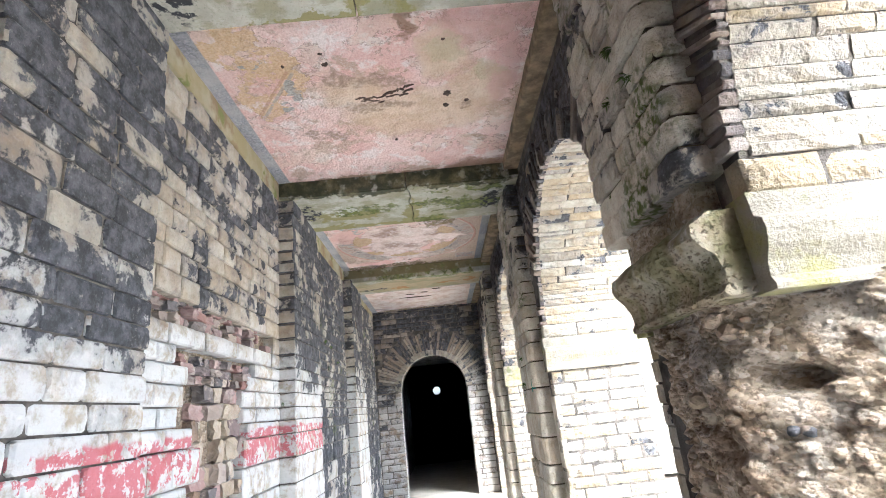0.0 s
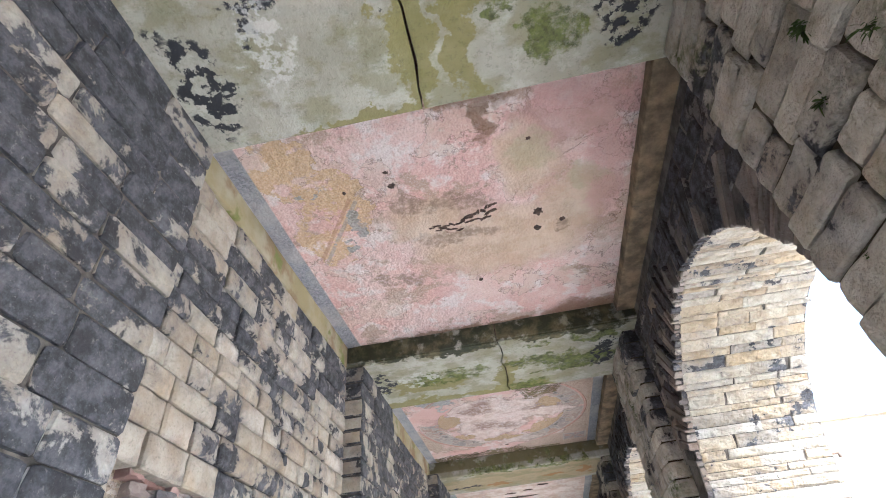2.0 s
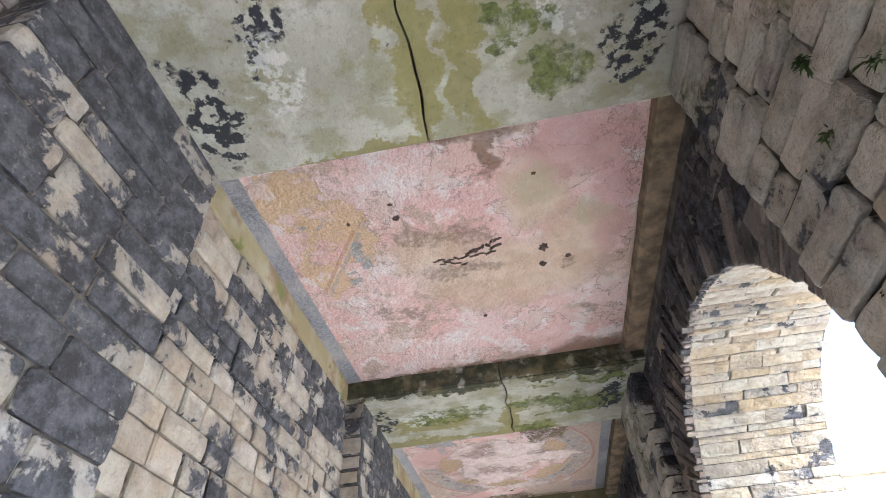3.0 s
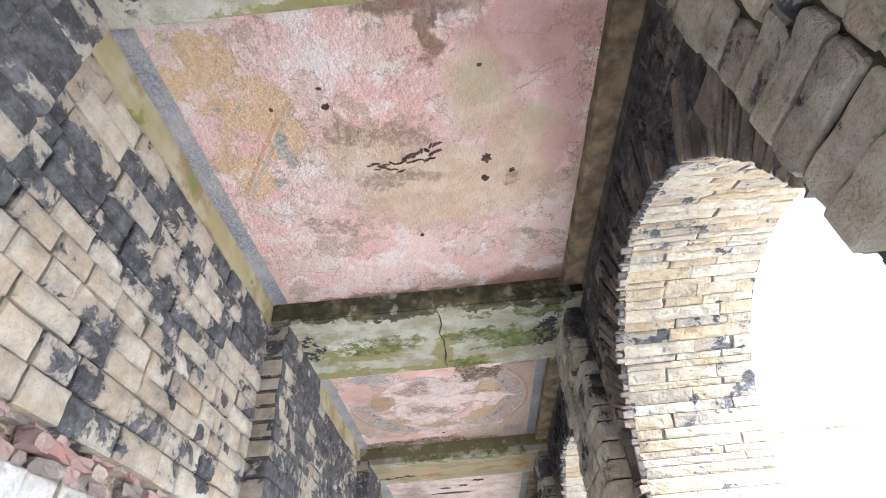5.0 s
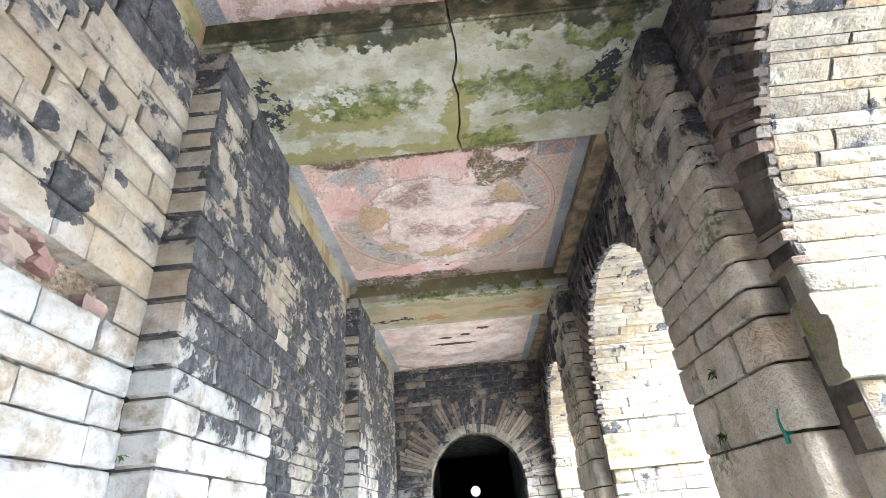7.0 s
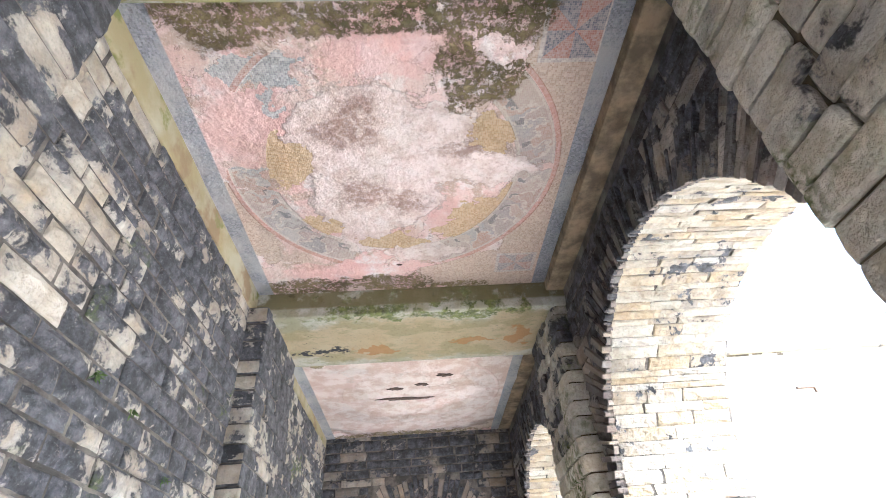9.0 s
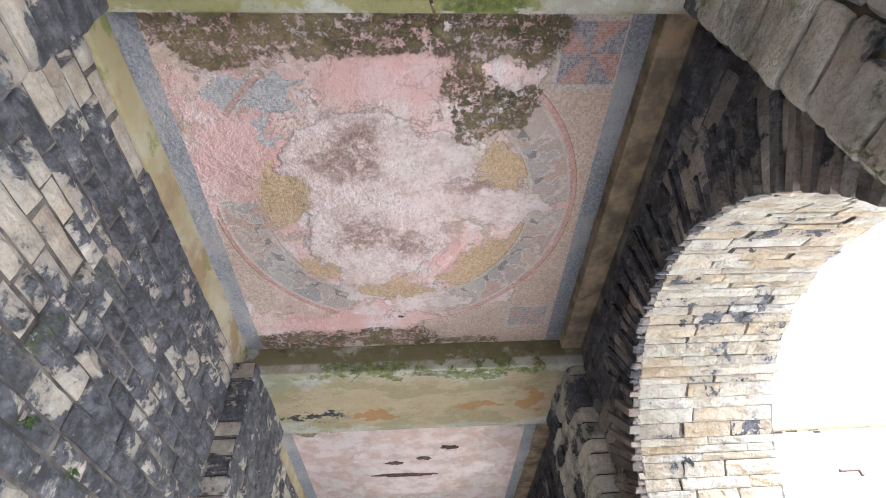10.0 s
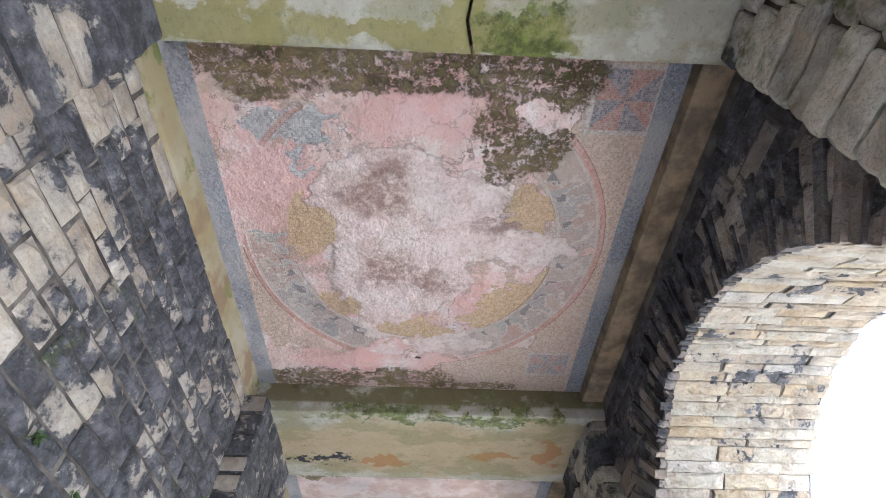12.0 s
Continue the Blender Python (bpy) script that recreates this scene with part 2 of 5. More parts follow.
def mat_impost():
    n = Nodes("lichened_impost_stone")
    c = n.mix(n.step(n.noise(3, 6, 0.65), 0.36, 0.62), (0.30, 0.275, 0.225), (0.23, 0.21, 0.165))
    c = n.mix(n.math("MULTIPLY", n.step(n.noise(2.3, 6, 0.66, n.scaled(n.pos, (1, 1, 1), (5, 2, 7))), 0.48, 0.62), 0.7), c, (0.27, 0.26, 0.085))
    c = n.mix(n.math("MULTIPLY", n.step(n.noise(3.1, 6, 0.66, n.scaled(n.pos, (1, 1, 1), (1, 8, 3))), 0.56, 0.66), 0.75), c, (0.12, 0.125, 0.05))
    c = n.mix(n.math("MULTIPLY", n.step(n.noise(40, 5, 0.7), 0.52, 0.66), 0.45), c, (0.17, 0.14, 0.10))
    return n.finish(c, 0.93, n.math("ADD", n.noise(10, 6, 0.66), n.math("MULTIPLY", n.noise(55, 5, 0.7), 0.5)), 0.9, 0.025)


M_IMPOST = mat_impost()


def mat_brick():
    n = Nodes("broken_brick")
    c = n.ramp(n.rand, (0.0, (0.29, 0.165, 0.14)), (0.25, (0.37, 0.26, 0.235)), (0.5, (0.16, 0.13, 0.13)), (0.75, (0.42, 0.35, 0.29)), (1.0, (0.08, 0.08, 0.09)))
    c = n.mix(n.math("MULTIPLY", n.step(n.noise(9, 5, 0.65, n.shifted()), 0.5, 0.66), 0.6), c, (0.45, 0.38, 0.34))
    return n.finish(c, 0.92, n.noise(35, 5, 0.7, n.shifted()), 0.7, 0.015)


M_BRICK = mat_brick()


def mat_beam():
    n = Nodes("mossy_rendered_beam")
    n.warp(4.0, 0.30, 2.0)
    x, y, z = n.axes()
    c = n.mix(n.step(n.noise(1.8, 6, 0.6), 0.35, 0.65), (0.30, 0.29, 0.235), (0.41, 0.40, 0.345))
    c = n.mix(n.math("MULTIPLY", n.step(n.noise(4.5, 6, 0.65), 0.52, 0.62), 0.35), c, (0.52, 0.51, 0.47))
    buff = n.blobs([(-0.3, 10.95, 1.6, 0.45), (0.9, 10.9, 0.5, 0.5)], 0.3)
    c = n.mix(n.math("MULTIPLY", buff, 0.8), c, n.mix(n.noise(4, 6, 0.65), (0.27, 0.20, 0.10), (0.42, 0.345, 0.22)))
    film = n.step(n.noise(2.2, 7, 0.66, n.scaled(n.pos, (1, 1.6, 1), (3, 8, 2))), 0.47, 0.58)
    c = n.mix(n.math("MULTIPLY", film, 0.6), c, (0.21, 0.205, 0.11))
    olive = n.blobs([(-0.22, 2.3, 0.10, 0.8), (0.05, 2.35, 0.10, 0.7), (-0.6, 2.98, 0.5, 0.06), (-0.05, 6.9, 0.10, 0.5), (-1.0, 6.75, 0.5, 0.20), (-0.2, 7.2, 0.7, 0.10), (-1.3, 7.2, 0.4, 0.10)], 0.25)
    c = n.mix(n.math("MULTIPLY", olive, 0.85), c, n.mix(n.noise(9, 5, 0.6), (0.17, 0.155, 0.045), (0.27, 0.25, 0.10)))
    green = n.blobs([(0.56, 2.68, 0.16, 0.16), (0.35, 2.38, 0.20, 0.10), (0.85, 6.72, 0.42, 0.17), (0.35, 6.55, 0.45, 0.14), (-0.75, 6.62, 0.50, 0.17), (0.9, 6.2, 0.3, 0.14), (0.3, 6.22, 0.14, 0.06), (0.2, 7.18, 0.25, 0.12), (0.6, 6.9, 0.4, 0.07), (-0.1, 10.42, 1.2, 0.09)], 0.2)
    green = n.math("MULTIPLY", green, n.step(n.noise(6, 8, 0.78), 0.36, 0.54))
    c = n.mix(n.math("MULTIPLY", green, 0.9), c, n.mix(n.step(n.noise(11, 7, 0.74), 0.35, 0.65), (0.040, 0.055, 0.012), (0.16, 0.185, 0.045)))
    grain = n.noise(34, 6, 0.74)
    c = n.mix(n.math("MULTIPLY", n.step(grain, 0.52, 0.66), 0.35), c, (0.10, 0.10, 0.06))
    # dark moss on the upright sides, doubling as a painted shadow line beside the panel
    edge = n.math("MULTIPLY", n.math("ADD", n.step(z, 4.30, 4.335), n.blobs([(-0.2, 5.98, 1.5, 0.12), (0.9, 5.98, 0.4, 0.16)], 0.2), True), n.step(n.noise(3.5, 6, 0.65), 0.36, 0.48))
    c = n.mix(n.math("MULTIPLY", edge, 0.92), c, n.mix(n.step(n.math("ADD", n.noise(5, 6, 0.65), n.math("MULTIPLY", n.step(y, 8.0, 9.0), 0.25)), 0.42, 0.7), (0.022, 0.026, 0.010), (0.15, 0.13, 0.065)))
    speck = n.step(n.noise(13, 6, 0.65, n.scaled(n.pos, (1, 1, 1), (9, 3, 1))), 0.47, 0.51)
    black = n.math("MULTIPLY", n.blobs([(-1.40, 2.55, 0.17, 0.34), (1.0, 2.6, 0.2, 0.25), (-1.25, 11.15, 0.30, 0.10), (-1.5, 6.55, 0.10, 0.3), (1.05, 6.6, 0.12, 0.35), (-0.95, 2.2, 0.14, 0.2)], 0.2), speck)
    c = n.mix(black, c, (0.035, 0.037, 0.042))
    dots = n.step(n.noise(10, 5, 0.6, n.scaled(n.pos, (1, 1, 1), (5, 3, 1))), 0.70, 0.73)
    c = n.mix(n.math("MULTIPLY", dots, 0.8), c, (0.07, 0.07, 0.06))
    pale = n.math("MULTIPLY", n.blobs([(-0.95, 2.4, 0.18, 0.22), (0.6, 2.25, 0.2, 0.2), (-1.1, 6.6, 0.3, 0.14)], 0.3), n.step(n.noise(16, 6, 0.6), 0.46, 0.56))
    c = n.mix(n.math("MULTIPLY", pale, 0.6), c, (0.60, 0.60, 0.58))
    rust = n.blobs([(-0.65, 11.15, 0.24, 0.06), (0.45, 11.05, 0.30, 0.05), (0.95, 11.0, 0.12, 0.2)], 0.3)
    c = n.mix(n.math("MULTIPLY", rust, 0.75), c, (0.30, 0.15, 0.05))
    return n.finish(c, 0.9, n.math("ADD", n.noise(9, 6, 0.6), n.math("MULTIPLY", n.noise(70, 4, 0.6), 0.3)), 0.5, 0.02)


M_BEAM = mat_beam()


def mat_cornice():
    n = Nodes("edge_plaster_strip")
    c = n.mix(n.step(n.noise(2.2, 5, 0.6), 0.38, 0.62), (0.29, 0.25, 0.14), (0.36, 0.33, 0.24))
    c = n.mix(n.step(n.noise(1.6, 5, 0.6, n.scaled(n.pos, (1, 1, 1), (3, 3, 3))), 0.5, 0.62), c, (0.23, 0.17, 0.10))
    c = n.mix(n.step(n.noise(3.0, 5, 0.6, n.scaled(n.pos, (1, 1, 1), (7, 1, 3))), 0.58, 0.66), c, (0.17, 0.185, 0.06))
    # mixed to dark brown on the right-hand strip
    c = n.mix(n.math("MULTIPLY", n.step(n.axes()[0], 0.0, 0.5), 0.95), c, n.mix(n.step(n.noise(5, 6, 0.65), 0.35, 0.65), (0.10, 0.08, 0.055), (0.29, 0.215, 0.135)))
    return n.finish(c, 0.9, n.noise(14, 6, 0.65), 0.4, 0.015)


M_CORNICE = mat_cornice()


def plaster(n, seed):
    """The pink coat: washed-out and deeper areas, fine crazing."""
    pos = n.scaled(n.pos, (1, 1, 1), (seed, seed * 0.6, 0))
    c = n.mix(n.step(n.noise(1.5, 5, 0.6, pos), 0.40, 0.60), (0.74, 0.49, 0.45), (0.79, 0.61, 0.57))
    c = n.mix(n.math("MULTIPLY", n.step(n.noise(3.6, 7, 0.66, pos), 0.50, 0.60), 0.85), c, (0.83, 0.76, 0.735))
    c = n.mix(n.math("MULTIPLY", n.step(n.noise(2.4, 7, 0.66, n.scaled(pos, (1, 1, 1), (3, 9, 0))), 0.545, 0.60), 0.8), c, (0.49, 0.36, 0.275))
    specks = n.step(n.noise(24, 5, 0.7, pos), 0.62, 0.68)
    c = n.mix(n.math("MULTIPLY", specks, 0.55), c, (0.30, 0.20, 0.155))
    sand = n.noise(75, 4, 0.7, pos)
    c = n.mix(n.math("MULTIPLY", n.step(sand, 0.52, 0.62), 0.30), c, (0.36, 0.26, 0.21))
    c = n.mix(n.math("MULTIPLY", n.step(sand, 0.46, 0.38), 0.35), c, (0.88, 0.82, 0.78))
    flake = n.noise(2.1, 7, 0.63, n.scaled(pos, (1, 1, 1), (6, 2, 0)), 0.3)
    # dark lip: edge shade painted where the coat has flaked
    lip = n.math("MULTIPLY", n.step(flake, 0.535, 0.540), n.step(flake, 0.552, 0.545))
    c = n.mix(n.math("MULTIPLY", n.step(flake, 0.54, 0.545), 0.35), c, (0.66, 0.55, 0.45))
    c = n.mix(n.math("MULTIPLY", lip, 0.6), c, (0.20, 0.13, 0.10))
    h = n.math("ADD", n.math("MULTIPLY", n.noise(9, 7, 0.66, pos), 1.1), n.math("MULTIPLY", n.noise(45, 5, 0.65, pos), 0.35))
    h = n.math("ADD", h, n.math("MULTIPLY", n.step(flake, 0.54, 0.545), -0.35))
    return c, h, pos


def border(n, c, left=True, right=True):
    """Grey-blue mosaic border along the long sides."""
    x, y, z = n.axes()
    tint, grout = n.tesserae(0.013)
    m = None
    for on, k in ((left, n.step(x, -1.585, -1.60)), (right, n.step(x, 1.06, 1.07))):
        if on:
            m = k if m is None else n.math("MAXIMUM", m, k)
    blue = n.mix(n.step(n.noise(2.5, 5, 0.6), 0.4, 0.65), n.mix(tint, (0.20, 0.215, 0.25), (0.37, 0.39, 0.44)), (0.42, 0.42, 0.43))
    blue = n.mix(n.math("MULTIPLY", n.step(grout, 0.6, 0.1), 0.25), blue, (0.50, 0.49, 0.47))
    return n.mix(n.math("MULTIPLY", m, 0.95), c, blue)


def layer(n, c, h, mask, color, amount=0.9, drop=-0.3, rim_shade=0.8):
    """One coat over or under another; the shade at its torn edge is painted as a thin dark line."""
    rim = n.math("MULTIPLY", n.step(mask, 0.02, 0.3), n.step(mask, 0.98, 0.7))
    c = n.mix(n.math("MULTIPLY", rim, rim_shade), c, (0.17, 0.115, 0.085))
    return n.mix(n.math("MULTIPLY", mask, amount), c, color), n.math("ADD", h, n.math("MULTIPLY", mask, drop))


def mat_panel_plain(name, seed):
    n = Nodes(name)
    c, h, pos = plaster(n, seed)
    return n.finish(border(n, c), 0.9, h, 0.6, 0.025)


def mat_panel_pink():
    n = Nodes("pink_ceiling_plaster")
    n.warp(4.0, 0.24, 1.0)
    c, h, pos = plaster(n, 1.9)
    tint, grout = n.tesserae(0.015)
    tan = n.mix(n.step(n.noise(3, 6, 0.62, pos), 0.4, 0.6), (0.60, 0.46, 0.325), (0.70, 0.57, 0.44))
    c, h = layer(n, c, h, n.blobs([(0.15, 4.62, 0.75, 0.42), (0.42, 3.72, 0.25, 0.35), (0.75, 4.3, 0.3, 0.35), (-0.45, 4.2, 0.3, 0.25)], 0.5), tan, 0.8, -0.15, 0.12)
    mauve = n.blobs([(0.75, 3.38, 0.42, 0.28), (1.0, 4.0, 0.16, 0.5)], 0.6)
    c = n.mix(n.math("MULTIPLY", mauve, 0.6), c, (0.60, 0.36, 0.34))
    green = n.blobs([(0.85, 4.02, 0.16, 0.12), (0.45, 3.68, 0.16, 0.18)], 0.5)
    c = n.mix(n.math("MULTIPLY", green, 0.5), c, (0.50, 0.47, 0.30))
    gold = n.mix(tint, (0.60, 0.41, 0.215), (0.72, 0.545, 0.34))
    gold = n.mix(n.math("MULTIPLY", n.step(grout, 0.5, 0.2), 0.25), gold, (0.70, 0.60, 0.48))
    c, h = layer(n, c, h, n.blobs([(-1.38, 3.42, 0.30, 0.30), (-1.15, 3.65, 0.26, 0.2), (-1.22, 4.15, 0.30, 0.36), (-1.0, 3.95, 0.2, 0.2)]), n.mix(n.step(n.noise(3.2, 6, 0.65, pos), 0.50, 0.56), gold, c), 0.85, -0.4)
    # slanting remnant of a patterned mosaic band
    x, y, z = n.axes()
    along = n.math("ADD", n.math("MULTIPLY", x, 0.58), n.math("MULTIPLY", y, -0.81))
    across = n.math("ADD", n.math("MULTIPLY", x, 0.81), n.math("MULTIPLY", y, 0.58))
    inside = n.math("MULTIPLY", n.step(along, -4.50, -4.46), n.step(along, -3.62, -3.66))
    stripe = n.math("MULTIPLY", inside, n.math("MULTIPLY", n.step(across, 1.385, 1.392), n.step(across, 1.425, 1.418)))
    worn = n.step(n.noise(6, 5, 0.6, pos), 0.38, 0.5)
    c = n.mix(n.math("MULTIPLY", n.math("MULTIPLY", stripe, worn), 0.55), c, (0.46, 0.26, 0.17))
    grey = n.math("MULTIPLY", inside, n.math("MULTIPLY", n.step(across, 1.435, 1.442), n.step(across, 1.475, 1.468)))
    c = n.mix(n.math("MULTIPLY", n.math("MULTIPLY", grey, worn), 0.6), c, (0.40, 0.385, 0.36))
    greybits = n.math("MULTIPLY", n.blobs([(-1.02, 4.08, 0.09, 0.20), (-1.2, 4.33, 0.1, 0.08), (-1.33, 3.68, 0.14, 0.05)]), n.step(n.axes(n.voronoi(14, "F1", n.scaled(n.pos, (1, 1, 0)), "Color"))[0], 0.35, 0.4))
    c = n.mix(n.math("MULTIPLY", greybits, 0.85), c, n.mix(tint, (0.26, 0.265, 0.26), (0.47, 0.47, 0.455)))
    stain = n.blobs([(-0.18, 4.47, 0.36, 0.09), (-0.2, 4.08, 0.28, 0.10), (-0.78, 4.92, 0.13, 0.11), (-1.02, 4.9, 0.10, 0.10), (-0.55, 3.95, 0.12, 0.14), (0.85, 5.28, 0.06, 0.06), (0.66, 4.52, 0.05, 0.08)], 0.5)
    c = n.mix(n.math("MULTIPLY", n.math("MULTIPLY", stain, 0.8), n.step(n.noise(18, 5, 0.65), 0.3, 0.6)), c, (0.30, 0.215, 0.155))
    damp = n.blobs([(0.0, 3.02, 0.4, 0.16), (0.1, 3.3, 0.08, 0.18), (0.9, 5.98, 0.45, 0.22), (-0.2, 6.0, 0.8, 0.08), (-0.9, 6.0, 0.6, 0.07)], 0.5)
    c = n.mix(n.math("MULTIPLY", damp, 0.75), c, (0.22, 0.13, 0.07))
    return n.finish(border(n, c, True, False), 0.9, h, 1.0, 0.05)


def mat_panel_mosaic(name, ymid, far):
    n = Nodes(name)
    n.warp(5.0, 0.23, 3.0 + ymid)
    c, h, pos = plaster(n, 6.4 + ymid)
    x, y, z = n.axes()
    o = ymid - 8.72
    tint, grout = n.tesserae(0.014)
    joint = n.step(grout, 0.6, 0.1)
    dx, dy = n.math("ADD", x, 0.28), n.math("SUBTRACT", y, ymid)
    r = n.math("SQRT", n.math("ADD", n.math("MULTIPLY", dx, dx), n.math("MULTIPLY", dy, dy)))
    turn = n.math("ARCTAN2", dy, dx)
    # rose-red areas of the coat
    rose = n.blobs([(-1.25, 8.25 + o, 0.30, 0.42), (-0.2, 7.72 + o, 0.5, 0.16), (-1.0, 10.0 + o, 0.45, 0.12), (0.15, 9.2 + o, 0.2, 0.2)], 0.4)
    c = n.mix(n.math("MULTIPLY", rose, 0.6), c, n.mix(n.noise(6, 6, 0.66, pos), (0.68, 0.37, 0.33), (0.78, 0.54, 0.50)))
    # buff ground outside the roundel
    buff = n.mix(tint, (0.47, 0.35, 0.26), (0.68, 0.56, 0.45))
    outside = n.math("MULTIPLY", n.step(r, 1.28, 1.29), n.blobs([(1.0, 8.7 + o, 0.45, 1.7), (0.6, 10.1 + o, 0.7, 0.3), (-1.5, 9.3 + o, 0.16, 0.55)]))
    c, h = layer(n, c, h, outside, buff, 0.85, -0.2)
    # ring of interlocking triangles with pale fillets, each of many small cubes
    saw = n.math("ADD", n.math("MULTIPLY", turn, 17 / math.pi), n.math("MULTIPLY", n.math("SUBTRACT", n.noise(7, 3, 0.5), 0.5), 2.2))
    frac = n.math("FRACT", saw)
    cellno = n.math("FLOOR", saw)
    up = n.math("ABSOLUTE", n.math("SUBTRACT", n.math("MULTIPLY", frac, 2.0), 1.0))
    rho = n.math("DIVIDE", n.math("SUBTRACT", r, 0.95), 0.29)
    side = n.math("SUBTRACT", rho, up)
    wn_ = n.tree.nodes.new("ShaderNodeTexWhiteNoise")
    wn_.noise_dimensions = "1D"
    n.put(wn_.inputs["W"], n.math("ADD", cellno, n.math("MULTIPLY", n.step(side, -0.01, 0.01), 57.3)))
    pick = wn_.outputs["Value"]
    wcol = n.ramp(pick, (0.0, (0.36, 0.37, 0.38)), (0.25, (0.50, 0.30, 0.22)), (0.45, (0.47, 0.47, 0.46)), (0.65, (0.54, 0.39, 0.30)), (0.85, (0.28, 0.29, 0.31)), (1.0, (0.52, 0.32, 0.24)))
    wcol = n.mix(n.math("MULTIPLY", tint, 0.4), wcol, (0.63, 0.58, 0.52))
    fillet = n.math("MAXIMUM", n.step(n.math("ABSOLUTE", side), 0.17, 0.11), n.math("MAXIMUM", n.step(rho, 0.10, 0.05), n.step(rho, 0.92, 0.96)))
    wcol = n.mix(n.math("MULTIPLY", fillet, 0.8), wcol, n.mix(tint, (0.55, 0.48, 0.41), (0.70, 0.64, 0.57)))
    chip = n.math("MULTIPLY", n.step(n.math("ABSOLUTE", n.math("SUBTRACT", frac, 0.5)), 0.16, 0.12), n.math("MULTIPLY", n.step(rho, 0.12, 0.16), n.step(rho, 0.40, 0.34)))
    wcol = n.mix(n.math("MULTIPLY", chip, 0.8), wcol, (0.15, 0.155, 0.17))
    ring = n.math("MULTIPLY", n.step(r, 0.94, 0.945), n.step(r, 1.245, 1.24))
    kept = n.blobs([(0.82, 8.22 + o, 0.42, 0.42), (0.78, 9.15 + o, 0.42, 0.40), (0.38, 9.66 + o, 0.42, 0.26), (-1.36, 9.2 + o, 0.34, 0.36), (-1.0, 9.62 + o, 0.34, 0.28), (-1.22, 7.82 + o, 0.13, 0.12), (-0.98, 7.82 + o, 0.15, 0.13), (-1.42, 8.72 + o, 0.14, 0.10)])
    c, h = layer(n, c, h, n.math("MULTIPLY", ring, kept), wcol, 0.92, -0.3)
    slate = n.blobs([(-1.20, 7.80 + o, 0.15, 0.10), (-0.96, 7.82 + o, 0.13, 0.12), (-1.08, 8.02 + o, 0.03, 0.14), (-1.05, 8.12 + o, 0.06, 0.05)])
    c, h = layer(n, c, h, slate, n.mix(tint, (0.33, 0.34, 0.35), (0.60, 0.60, 0.59)), 0.9, -0.3)
    line = n.math("MULTIPLY", n.step(r, 1.245, 1.25), n.step(r, 1.292, 1.287))
    keptl = n.math("MAXIMUM", kept, n.blobs([(0.95, 8.6 + o, 0.35, 1.3), (-1.4, 9.3 + o, 0.3, 0.6)]))
    c = n.mix(n.math("MULTIPLY", n.math("MULTIPLY", line, keptl), 0.65), c, n.mix(tint, (0.46, 0.20, 0.14), (0.60, 0.40, 0.32)))
    # pale bedding in the middle, scoured and stained
    white = n.mix(n.step(n.noise(6, 8, 0.72, pos), 0.42, 0.66), (0.84, 0.75, 0.71), (0.60, 0.47, 0.41))
    white = n.mix(n.math("MULTIPLY", n.step(n.noise(30, 7, 0.76, pos), 0.52, 0.60), 0.5), white, (0.42, 0.30, 0.25))
    whites = n.blobs([(-0.50, 8.42 + o, 0.52, 0.50), (-0.45, 9.0 + o, 0.52, 0.42), (0.3, 8.68 + o, 0.55, 0.20), (-0.55, 9.45 + o, 0.25, 0.25), (-0.1, 9.75 + o, 0.35, 0.12), (0.0, 8.3 + o, 0.3, 0.2)], 0.12)
    c, h = layer(n, c, h, whites, white, 0.78, 0.35, 0.5)
    grime = n.blobs([(-0.52, 8.22 + o, 0.17, 0.26), (-0.70, 8.3 + o, 0.12, 0.16), (-0.52, 8.95 + o, 0.26, 0.18), (-0.2, 9.05 + o, 0.2, 0.12), (0.30, 8.52 + o, 0.18, 0.08)], 0.8)
    c = n.mix(n.math("MULTIPLY", n.math("MULTIPLY", grime, 0.8), n.step(n.noise(13, 8, 0.76, pos), 0.36, 0.58)), c, (0.27, 0.16, 0.12))
    gold = n.mix(tint, (0.50, 0.34, 0.17), (0.70, 0.53, 0.33))
    golds = n.blobs([(0.50, 8.34 + o, 0.26, 0.17), (0.50, 9.22 + o, 0.30, 0.16), (0.72, 9.0 + o, 0.14, 0.12), (0.22, 9.42 + o, 0.22, 0.13), (-1.10, 8.58 + o, 0.19, 0.24), (-1.0, 9.34 + o, 0.22, 0.13), (-0.33, 9.57 + o, 0.30, 0.09)])
    c, h = layer(n, c, h, n.math("MULTIPLY", golds, n.step(r, 0.96, 0.95)), gold, 0.92, -0.4)
    # corner squares of red and blue: a pinwheel near, its fellow far
    if not far:
        for cx, cy, hx, hy in ((0.88, 7.58, 0.18, 0.19), (0.84, 9.98, 0.17, 0.13)):
            px, py = n.math("SUBTRACT", x, cx), n.math("SUBTRACT", y, cy)
            vane = n.math("MODULO", n.math("FLOOR", n.math("ADD", n.math("MULTIPLY", n.math("ARCTAN2", py, px), 4 / math.pi), 8.0)), 2.0)
            sq = n.mix(n.math("MULTIPLY", tint, 0.6), n.mix(vane, (0.45, 0.20, 0.155), (0.17, 0.18, 0.24)), (0.58, 0.50, 0.46))
            inside = n.math("MULTIPLY", n.step(n.math("ABSOLUTE", px), hx, hx - 0.01), n.step(n.math("ABSOLUTE", py), hy, hy - 0.01))
            frame_ = n.math("MULTIPLY", n.step(n.math("ABSOLUTE", px), hx + 0.03, hx + 0.02), n.step(n.math("ABSOLUTE", py), hy + 0.03, hy + 0.02))
